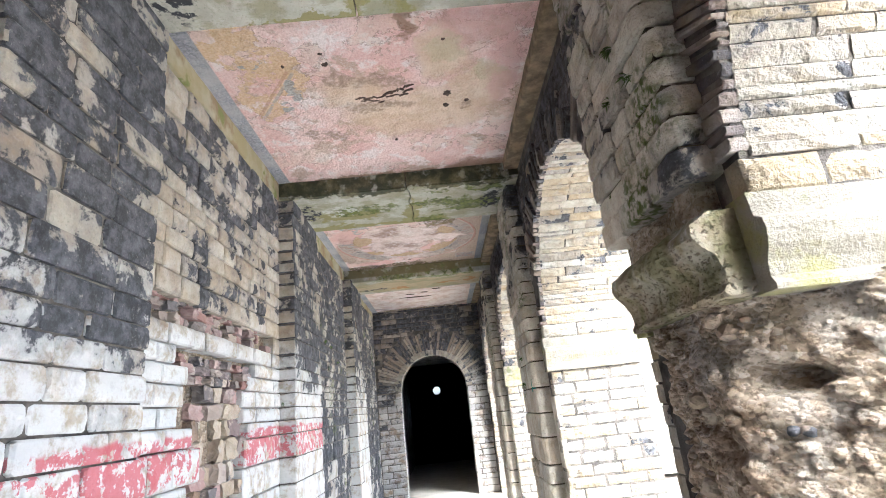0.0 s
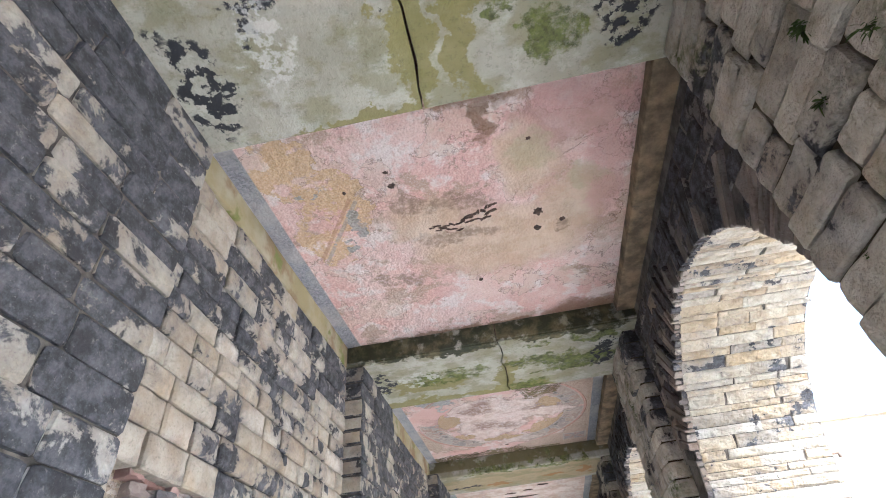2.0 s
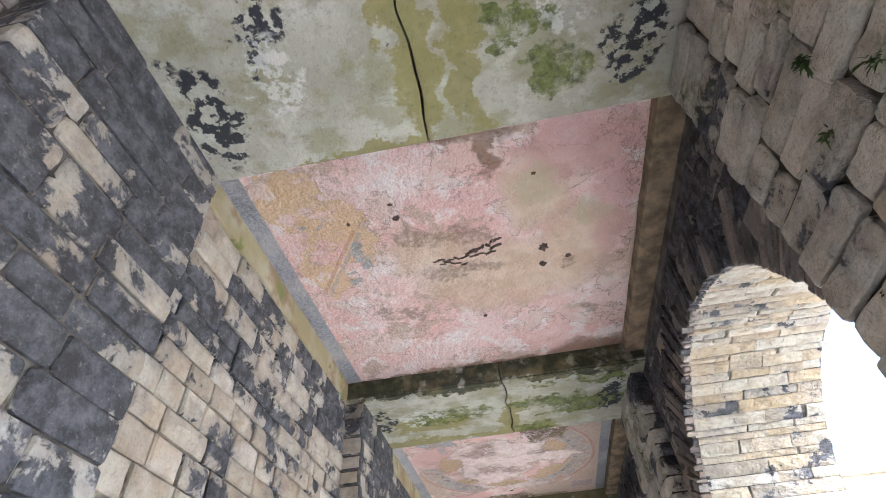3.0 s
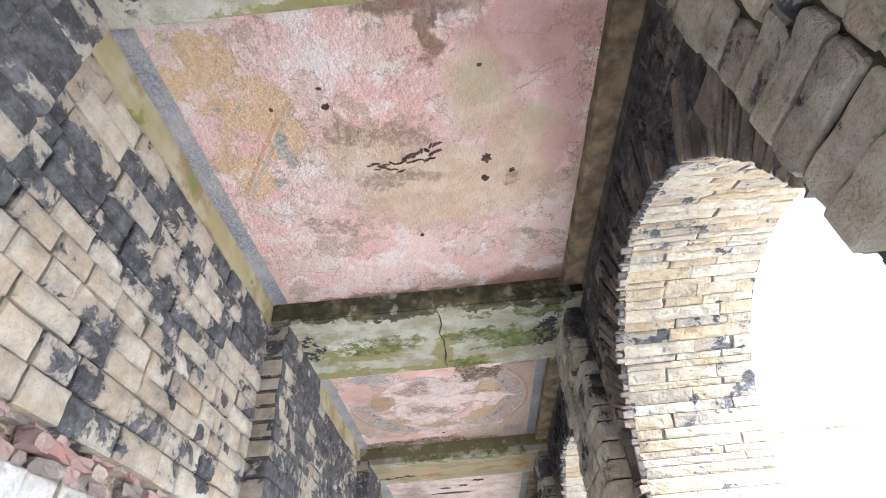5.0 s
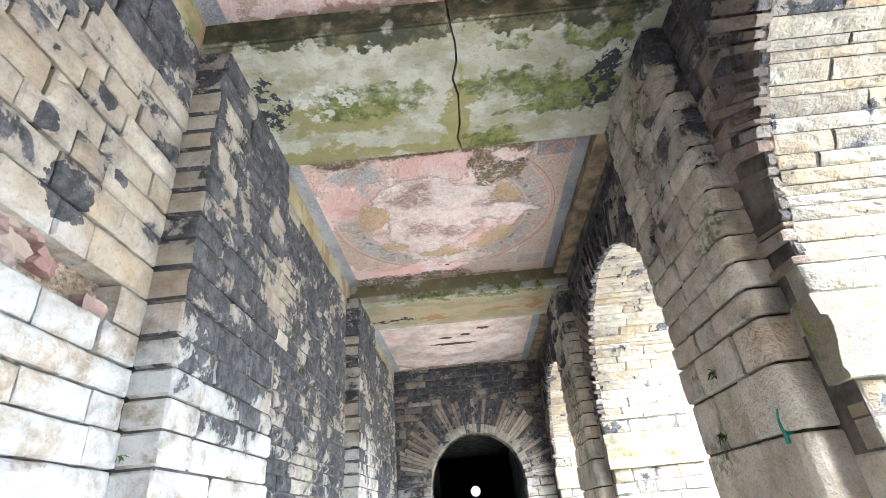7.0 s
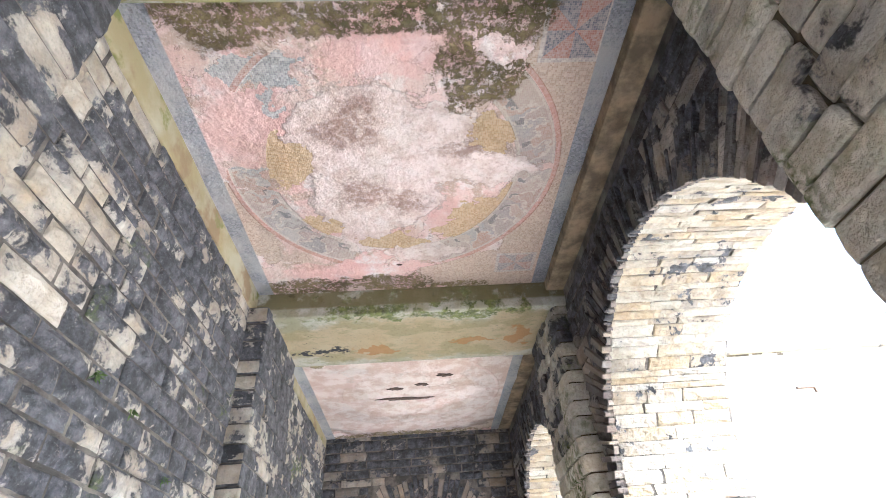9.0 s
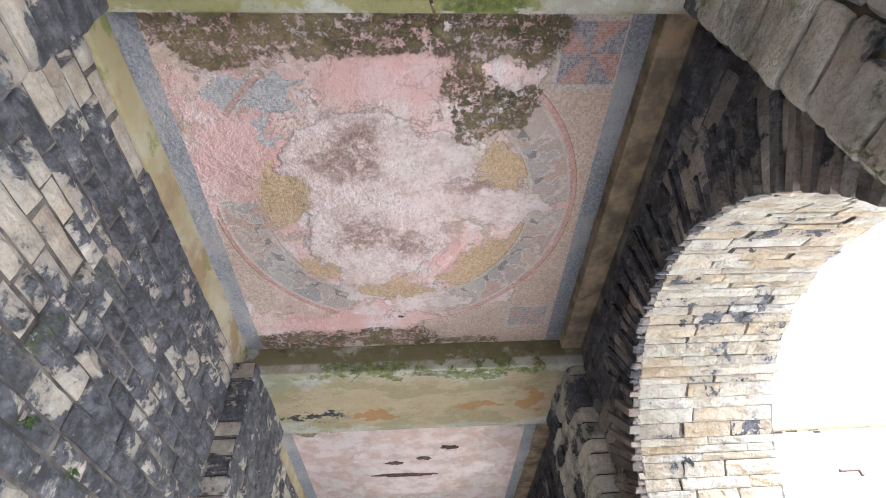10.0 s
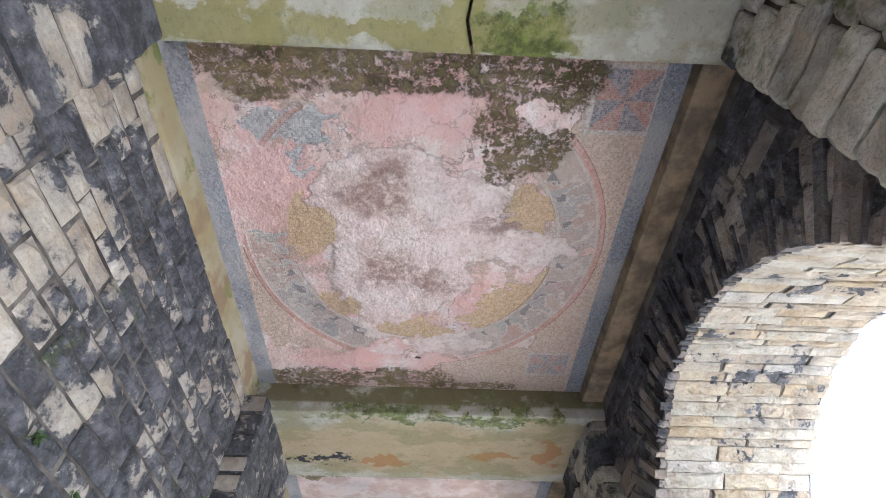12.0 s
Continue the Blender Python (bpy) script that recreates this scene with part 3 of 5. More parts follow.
            c = n.mix(n.math("MULTIPLY", frame_, 0.6), c, n.mix(tint, (0.45, 0.44, 0.45), (0.68, 0.65, 0.62)))
            c = n.mix(n.math("MULTIPLY", inside, 0.88 if cy < 8 else 0.55), c, sq)
    cubes = n.math("MAXIMUM", n.math("MAXIMUM", outside, n.math("MULTIPLY", ring, kept)), n.math("MAXIMUM", golds, slate))
    c = n.mix(n.math("MULTIPLY", n.math("MULTIPLY", joint, cubes), 0.35), c, (0.75, 0.68, 0.58))
    # moss and damp from the near edge, and along the far one
    if far:
        damp = n.blobs([(-1.3, 11.7, 0.3, 0.2), (-0.4, 14.7, 1.2, 0.14)], 0.4)
        c, h = layer(n, c, h, n.blobs([(-0.3, 13.0, 1.9, 1.7)], 0.2), n.mix(n.step(n.noise(4, 7, 0.68, pos), 0.42, 0.6), (0.80, 0.72, 0.68), (0.64, 0.50, 0.44)), 0.85, 0.3)
    else:
        damp = n.blobs([(-1.2, 7.36, 0.45, 0.26), (-0.5, 7.36, 0.8, 0.24), (0.3, 7.40, 0.45, 0.28), (0.24, 7.82, 0.20, 0.34), (0.48, 7.90, 0.14, 0.12), (-1.25, 10.27, 0.40, 0.14), (-0.45, 10.22, 0.45, 0.13), (0.0, 10.32, 0.6, 0.06)], 0.3)
    moss = n.mix(n.step(n.noise(3, 5, 0.6, pos), 0.36, 0.6), n.mix(n.noise(28, 6, 0.7), (0.07, 0.065, 0.02), (0.22, 0.20, 0.07)), n.mix(n.noise(28, 6, 0.7), (0.22, 0.18, 0.06), (0.46, 0.36, 0.20)))
    ragged = n.step(n.noise(19, 8, 0.82, pos), 0.45, 0.54)
    ragged = n.math("MAXIMUM", n.math("SUBTRACT", ragged, n.blobs([(0.40, 7.66, 0.12, 0.12)], 0.3)), 0.0)
    c, h = layer(n, c, h, n.math("MULTIPLY", damp, ragged), moss, 0.92, 0.5)
    h = n.math("ADD", h, n.math("MULTIPLY", n.math("MULTIPLY", joint, cubes), -0.12))
    return n.finish(border(n, c), 0.9, h, 1.0, 0.05)


def mat_plain(name, a, b, scale=6.0, rough=0.9, bump=0.4):
    n = Nodes(name)
    c = n.mix(n.step(n.noise(scale, 6, 0.62), 0.35, 0.65), a, b)
    return n.finish(c, rough, n.noise(scale * 6, 5, 0.65), bump, 0.01)


M_RING = stone("pale_inner_ring_stone", [(0.33, 0.31, 0.27), (0.38, 0.36, 0.31), (0.27, 0.25, 0.20)], 0.36, 3.0, seed=4.0)
# earth in the pier joints; also the colour of the wing's painted coping shadow
M_JOINT_AND_SHADOW = mat_plain("joint_earth_and_shadow", (0.05, 0.042, 0.03), (0.10, 0.085, 0.05), 9.0)
M_FLOOR = mat_plain("worn_flag_floor", (0.50, 0.47, 0.41), (0.60, 0.56, 0.50), 3.0)
M_GROUND = mat_plain("pale_gravel_ground", (0.52, 0.49, 0.43), (0.62, 0.58, 0.52), 2.0)
# grey stone with the passage's shade put into its colour
M_PASSAGE_SHADE = mat_plain("shaded_passage_stone", (0.10, 0.10, 0.10), (0.30, 0.29, 0.28), 4.0)
M_HOLE = mat_plain("shaded_cavity_plaster", (0.05, 0.035, 0.028), (0.13, 0.09, 0.07), 25.0, 0.95, 0.8)
M_LEAF = mat_plain("fern_green", (0.045, 0.085, 0.02), (0.10, 0.15, 0.04), 30.0, 0.7)
M_IRON = mat_plain("rusty_iron", (0.04, 0.035, 0.03), (0.12, 0.07, 0.04), 20.0, 0.7)
M_BAY_RUBBLE = stone("loose_rubble_stone", [(0.40, 0.34, 0.26), (0.52, 0.46, 0.38), (0.28, 0.2, 0.14), (0.6, 0.56, 0.5)], 0.3, 3.0, seed=31.0)

# ---- plan ----
XL, XR, XO = -1.75, 1.37, 2.43          # corridor faces of the two long walls, outer face of the arcade
XLP, XRP = -1.57, 1.21                  # faces of the pilasters
ZB, ZP = 4.28, 4.50                     # underside of beams and of ceiling panels
R, ZS = 1.45, 2.32                      # arch radius and springing height
PIERS = [(1.75, 2.98), (6.02, 7.27), (10.22, 11.44)]
ARCHES = [0.34, 4.53, 8.75, 12.92]
YEND, YSTART = 14.75, -3.6
ZF = -0.75                             # floor level in the plan
rng = random.Random(7)


# ---- mesh helpers ----
def mesh_of(name, verts, faces, material, smooth=False):
    me = bpy.data.meshes.new(name)
    me.from_pydata(verts, [], faces)
    me.materials.append(material)
    me.validate()
    me.update()
    if smooth:
        me.polygons.foreach_set("use_smooth", [True] * len(me.polygons))
    return me


def part(name, bm, material, parent, label=""):
    me = bpy.data.meshes.new(name)
    bmesh.ops.recalc_face_normals(bm, faces=bm.faces[:])
    bm.to_mesh(me)
    bm.free()
    me.materials.append(material)
    ob = new(name, me)
    ob.parent = parent
    if label:
        ob["label"] = label
    return ob


def structure(name, bm, material, label, category="wall"):
    ob = part(name, bm, material, None)
    return tagged(ob, label, category, kind="structure")


def add_box(bm, lo, hi, bevel=0.0):
    made = bmesh.ops.create_cube(bm, size=1.0)["verts"]
    for v in made:
        v.co = Vector([lo[i] + (v.co[i] + 0.5) * (hi[i] - lo[i]) for i in range(3)])
    if bevel:
        edges = list({e for v in made for e in v.link_edges})
        bmesh.ops.bevel(bm, geom=edges, offset=bevel, segments=2, affect="EDGES", profile=0.6)


def box_bm(lo, hi, bevel=0.0):
    bm = bmesh.new()
    add_box(bm, lo, hi, bevel)
    return bm


def extruded(bm, outline, axis, lo, hi):
    """A closed outline in the plane across the axis (0: y,z; 1: x,z; 2: x,y), carried from lo to hi."""
    def at(p, w):
        return (w, p[0], p[1]) if axis == 0 else (p[0], w, p[1]) if axis == 1 else (p[0], p[1], w)
    a = [bm.verts.new(at(p, lo)) for p in outline]
    b = [bm.verts.new(at(p, hi)) for p in outline]
    bm.faces.new(a)
    bm.faces.new(b[::-1])
    for i in range(len(a)):
        j = (i + 1) % len(a)
        bm.faces.new((a[i], b[i], b[j], a[j]))


BLOCKS = {}


def block_mesh(length, height, depth, relief, material, variant):
    """A wall stone: u along the wall, v up, w out of the wall (front near w = 0). relief: how far its face bulges or is hewn."""
    key = (round(length / 0.04), round(height, 3), round(depth, 2), relief, material.name, variant)
    if key in BLOCKS:
        return BLOCKS[key]
    length = max(0.04, key[0] * 0.04)
    r = random.Random(hash((key[0], key[1], variant)) % 100000)
    nu, nv = (max(2, min(7, round(length / 0.07))), 3) if relief > 0.008 else (2, 2)
    c = min(0.012, height * 0.12)
    verts, faces = [], []
    def grid_pt(i, j):
        u, v = -length / 2 + c + (length - 2 * c) * i / nu, c + (height - 2 * c) * j / nv
        edge = i in (0, nu) or j in (0, nv)
        w = (-0.25 * relief if edge else relief * (0.2 + 0.8 * r.random())) + r.uniform(-1, 1) * relief * 0.3
        if not edge:
            u, v = u + r.uniform(-1, 1) * length / nu * 0.25, v + r.uniform(-1, 1) * height / nv * 0.25
        return (u, v, w)
    for j in range(nv + 1):
        for i in range(nu + 1):
            verts.append(grid_pt(i, j))
    at = lambda i, j: j * (nu + 1) + i
    for j in range(nv):
        for i in range(nu):
            faces.append((at(i, j), at(i + 1, j), at(i + 1, j + 1), at(i, j + 1)))
    rim = [at(i, 0) for i in range(nu + 1)] + [at(nu, j) for j in range(1, nv + 1)] + [at(i, nv) for i in range(nu - 1, -1, -1)] + [at(0, j) for j in range(nv - 1, 0, -1)]
    k = len(verts)
    for q in rim:
        u, v, w = verts[q]
        i, j = q % (nu + 1), q // (nu + 1)
        u = -length / 2 if i == 0 else length / 2 if i == nu else u
        v = 0 if j == 0 else height if j == nv else v
        verts.append((u + r.uniform(-1, 1) * 0.002, v + r.uniform(-1, 1) * 0.002, w - c))
    m = len(rim)
    for i in range(m):
        verts.append((*verts[k + i][:2], -depth))
    for i in range(m):
        j = (i + 1) % m
        faces.append((rim[i], k + i, k + j, rim[j]))
        faces.append((k + i, k + m + i, k + m + j, k + j))
    BLOCKS[key] = mesh_of("stone_block", verts, faces, material)
    return BLOCKS[key]


def stone_at(me, parent, origin, along, out, name="stone_block"):
    """Places a block mesh: u along, w out, v up (or across both)."""
    u, w = Vector(along).normalized(), Vector(out).normalized()
    v = w.cross(u)
    ob = new(name, me)
    m = Matrix((u, v, w)).transposed().to_4x4()
    m.translation = origin
    ob.parent = parent
    ob.matrix_local = m
    return ob


def courses(z0, z1, lo, hi, r):
    zs = [z0]
    while zs[-1] < z1 - lo * 0.6:
        zs.append(zs[-1] + r.uniform(lo, hi))
    k = (z1 - z0) / (zs[-1] - z0)
    return [z0 + (z - z0) * k for z in zs]


def lay(parent, start, along, out, spans, zs, lengths, relief, material, depth=0.10, gap=0.011, proud=0.009, r=rng, skip=None, pick=None):
    """Lays courses of blocks. spans(z0, z1) gives the stretches of the wall (in metres along it) to fill at that height."""
    a, w = Vector(along), Vector(out)
    for z0, z1 in zip(zs, zs[1:]):
        for s0, s1 in spans(z0, z1):
            cuts = [s0]
            first = r.uniform(0.4, 1.0)
            while cuts[-1] < s1 - 0.02:
                cuts.append(cuts[-1] + r.uniform(*lengths) * first)
                first = 1.0
            if len(cuts) > 2 and s1 - cuts[-2] < lengths[0] * 0.5:
                cuts.pop(-2)
            cuts[-1] = s1
            for c0, c1 in zip(cuts, cuts[1:]):
                mid = (c0 + c1) / 2
                if c1 - c0 < 0.03 or skip and skip(mid, (z0 + z1) / 2):
                    continue
                mat = pick(mid, (z0 + z1) / 2) if pick else material
                me = block_mesh(c1 - c0 - gap, z1 - z0 - gap, depth, relief, mat, r.randrange(4))
                o = Vector(start) + a * mid + w * r.uniform(-proud, proud)
                o.z = z0 + gap / 2
                stone_at(me, parent, o, a, w)


def quoin_mesh(outline, height, material, c=0.012, variant=0, near=None, rough=0.004):
    """A pilaster stone: an outline in plan with softened top and bottom edges."""
    r = random.Random(variant * 17 + 3)
    cx, cy = sum(p[0] for p in outline) / len(outline), sum(p[1] for p in outline) / len(outline)
    k = len(outline)
    verts, faces = [], []
    for z, inset in ((0, c), (c, 0), (height * 0.5, -0.004), (height - c, 0), (height, c)):
        for x, y in outline:
            d = math.hypot(x - cx, y - cy)
            f = (d - inset * 1.3) / d
            verts.append((cx + (x - cx) * f + r.uniform(-1, 1) * rough, cy + (y - cy) * f + r.uniform(-1, 1) * 0.004, z))
    for q in range(4):
        for i in range(k):
            j = (i + 1) % k
            faces.append((q * k + i, q * k + j, (q + 1) * k + j, (q + 1) * k + i))
    faces += [tuple(range(k))[::-1], tuple(range(4 * k, 5 * k))]
    me = mesh_of("quoin_stone", verts, faces, material)
    if near:
        me.materials.append(near)
        for p in me.polygons:
            if p.normal.y < -0.8:
                p.material_index = 1
    return me


# ---- floor, ground, closing walls ----
structure("floor", box_bm((-2.6, YSTART - 0.4, ZF - 0.12), (XO, 30, ZF)), M_FLOOR, "worn pale stone floor of the arcade", "floor")
gb = bmesh.new()
add_box(gb, (-3000, -3000, ZF - 0.5), (3000, 3000, ZF - 0.125))
structure("ground", gb, M_GROUND, "pale gravel ground outside the arcade", "ground")
# added out of view to shut off light from behind the camera
structure("wall_south", box_bm((XL, YSTART - 0.4, ZF), (XO, YSTART, 4.9)), M_BAY_DARK, "unseen plain stone wall added to close the arcade behind")

# ---- left wall: core, pilasters and coursed stones ----
west = structure("wall_west", box_bm((XL - 0.5, YSTART, ZF), (XL - 0.14, YEND + 0.6, 4.9)), M_MORTAR, "long sooty sandstone wall with limewashed lower courses")
ZC = [ZF, -0.36, 0.0, 0.32, 0.62, 0.90, 1.17] + [z for z in courses(1.42, ZB, 0.13, 0.19, random.Random(4))]

ZC3 = [ZF, -0.36, 0.0, 0.32, 0.62, 0.90, 1.17] + [z for z in courses(1.42, ZB, 0.095, 0.155, random.Random(6))]


def recess(y, z):
    """The robbed-out chases in the wall of the second bay."""
    return (3.3 < y < 5.74 and 2.27 < z < 2.56) or (3.75 < y < 5.17 and 1.80 < z < 2.11) or (3.95 < y < 5.05 and z < 1.80)


for name, y0, y1, mat, hole in (("wall_west_bay_1", YSTART, 1.75, M_BAY_DARK, None), ("wall_west_bay_2", 2.98, 6.02, M_BAY_LIGHT, recess),
                                ("wall_west_bay_3", 7.27, 10.22, M_BAY_DARK, None), ("wall_west_bay_4", 11.44, YEND, M_BAY_DARK, None)):
    core = bmesh.new()
    add_box(core, (XL - 0.138, y0, ZF), (XL - (0.13 if hole else 0.015), y1, ZB))
    bay = structure(name, core, M_RUBBLE if hole else M_MORTAR, "coursed sandstone wall bay, " + ("pale with black crust and a robbed-out brick chase" if hole else "mottled black and cream"))
    lay(bay, (XL, 0, 0), (0, 1, 0), (1, 0, 0), lambda a, b: [(y0 + 0.003, y1 - 0.003)], ZC if y1 < 7 else ZC3, (0.34, 0.7) if y1 < 2 else (0.20, 0.46), 0.012, mat, depth=0.125 if hole else 0.1, r=random.Random(int(y1 * 10)), skip=hole,
        pick=lambda y, z: M_BAY_LIGHT if y < 8.15 and 7 < y and z > 3.1 - 0.6 * (8.15 - y) or mat is M_BAY_LIGHT else mat)

# brick and stone rubble inside the chases
chase = tagged(new("rubble_fill"), "broken brick and stone rubble in the wall chases", "rubble", kind="structure")
rr = random.Random(12)
bricks = []
for k in range(6):
    bm = bmesh.new()
    add_box(bm, (-0.05, -0.5, -0.5), (0.05, 0.5, 0.5))
    bmesh.ops.subdivide_edges(bm, edges=bm.edges[:], cuts=2, use_grid_fill=True)
    for v in bm.verts:
        v.co = Vector([v.co.x + rr.uniform(-1, 1) * 0.012, v.co.y * (1 - 0.10 * abs(v.co.z)) + rr.uniform(-1, 1) * 0.06, v.co.z * (1 - 0.12 * abs(v.co.y)) + rr.uniform(-1, 1) * 0.07])
    me = bpy.data.meshes.new("broken_brick")
    bm.to_mesh(me)
    bm.free()
    me.materials.append(M_BRICK)
    bricks.append(me)
lumps = []
for me in bricks:
    me = me.copy()
    me.materials[0] = M_BAY_RUBBLE
    lumps.append(me)
z = ZF + 0.02
while z < 2.58:
    y = 3.2
    h = rr.uniform(0.075, 0.11) if z > 1.75 else rr.uniform(0.12, 0.19)
    while y < 5.8:
        w = rr.uniform(0.09, 0.20) if z > 1.75 else rr.uniform(0.14, 0.32)
        if recess(y + w / 2, z + h / 2) and rr.random() < (0.35 if y > 5.3 else 0.86):
            ob = new("broken_brick" if z > 1.75 or rr.random() < 0.4 else "rubble_stone", rr.choice(bricks if z > 1.75 or rr.random() < 0.4 else lumps))
            ob.parent = chase
            ob.matrix_local = Matrix.LocRotScale((XL - 0.11 + rr.uniform(-0.02, 0.045), y + w / 2, z + h / 2), Euler((rr.uniform(-0.12, 0.12), rr.uniform(-0.15, 0.15), rr.uniform(-0.2, 0.2))), (1, w - 0.012, h - 0.008))
        y += w
    z += h

# left pilasters
for i, (y0, y1) in enumerate(PIERS):
    pil = tagged(new("pilaster"), "blackened sandstone pilaster with cream quoins under a beam", "pilaster", "pilasters", "structure")
    r = random.Random(20 + i)
    for z0, z1 in zip(ZC, ZC[1:]):
        c1, c2 = y0 + (y1 - y0) * r.uniform(0.22, 0.42), y0 + (y1 - y0) * r.uniform(0.56, 0.8)
        for a, b in ((y0, c1 - 0.006), (c1 + 0.006, c2 - 0.006), (c2 + 0.006, y1)):
            d = XLP + r.uniform(-0.012, 0.010)
            me = quoin_mesh([(XL - 0.02, a), (d - 0.012, a), (d, a + 0.012), (d, b - 0.012), (d - 0.012, b), (XL - 0.02, b)], z1 - z0 - 0.012, M_PIL_DARK, 0.012, r.randrange(50), M_BAY_LIGHT)
            ob = new("quoin_stone", me)
            ob.parent = pil
            ob.location = (0, 0, z0 + 0.004)
    cb = bmesh.new()
    add_box(cb, (XL - 0.1, y0 + 0.015, ZF), (XLP - 0.018, y1 - 0.015, ZB - 0.002))
    part("core", cb, M_MORTAR, pil)

# ---- right arcade: core with the arches cut out ----
core = bmesh.new()
R1 = R + 0.012
pts = [(YSTART, ZF)]
for c in ARCHES:
    pts.append((c - R1, ZF))
    pts += [(c - R1 * math.cos(t), ZS + R1 * math.sin(t)) for t in np.linspace(0, math.pi, 41)]
    # the first pier is rubble up to its impost, built further down
    pts += [(c + R1, 1.80), (2.32, 1.80), (2.32, ZF)] if c == ARCHES[0] else [(c + R1, ZF)]
pts += [(YEND + 0.6, ZF), (YEND + 0.6, 5.6), (YSTART, 5.6)]
extruded(core, pts, 0, XR + 0.014, XO)
east = structure("wall_east", core, M_MORTAR, "thick sandstone arcade wall with round arches open to daylight")

RO = 1.88
NV = 58
DT = math.pi / NV
NF = 86                                 # thin stones on the face of an arch


def wedge_mesh(share, r0, r1, x0, x1, material, relief, variant, name="voussoir", gap=0.004, turn=math.pi / 58):
    """A wedge of an arch, centred on the crown: across y, up z, along x; its underside hewn."""
    r = random.Random(variant * 31 + 5)
    a = turn * share / 2 - gap
    verts, faces = [], []
    n = max(2, min(6, round((x1 - x0) / 0.08)))
    c = 0.005
    for k in range(n + 1):
        x = x0 + (x1 - x0) * k / n
        end = k in (0, n)
        for q, (ang, rad) in enumerate(((-a, r0 + c), (-a * 0.55, r0), (a * 0.55, r0), (a, r0 + c), (a, r1), (-a, r1))):
            jig = r.uniform(-0.4, 1.0) * relief if q in (1, 2) and not end else r.uniform(-1, 1) * 0.0025
            rad = rad - jig if q < 4 else rad + r.uniform(-1, 1) * 0.02
            verts.append((x + (r.uniform(-1, 1) * 0.008 if end else 0), rad * math.sin(ang), rad * math.cos(ang)))
    for k in range(n):
        for q in range(6):
            p = (q + 1) % 6
            faces.append((k * 6 + q, (k + 1) * 6 + q, (k + 1) * 6 + p, k * 6 + p))
    faces += [tuple(range(6)), tuple(range(n * 6, n * 6 + 6))[::-1]]
    return mesh_of(name, verts, faces, material)


SHARES = (0.7, 1.0, 1.35)
FACE_WEDGES = {(w, k): wedge_mesh(w, R, RO - 0.09 * (k % 3), XR + 0.022 * ((k * 7) % 5 - 2) / 2, XR + 0.06, M_VOUSSOIR, 0.003, k, gap=0.0050, turn=math.pi / NF) for w in SHARES for k in range(6)}
SOFFIT = {}


def soffit_wedge(w, length, k):
    key = (w, round(length / 0.05), k)
    if key not in SOFFIT:
        SOFFIT[key] = wedge_mesh(w, R, R + 0.10, 0.0, key[1] * 0.05 - 0.004, M_JAMB, 0.013, k, "soffit_stone", 0.0017)
    return SOFFIT[key]


ZJ = courses(ZF, 1.78, 0.115, 0.15, random.Random(9))
ZJ2 = courses(2.16, ZS, 0.1, 0.14, random.Random(3))
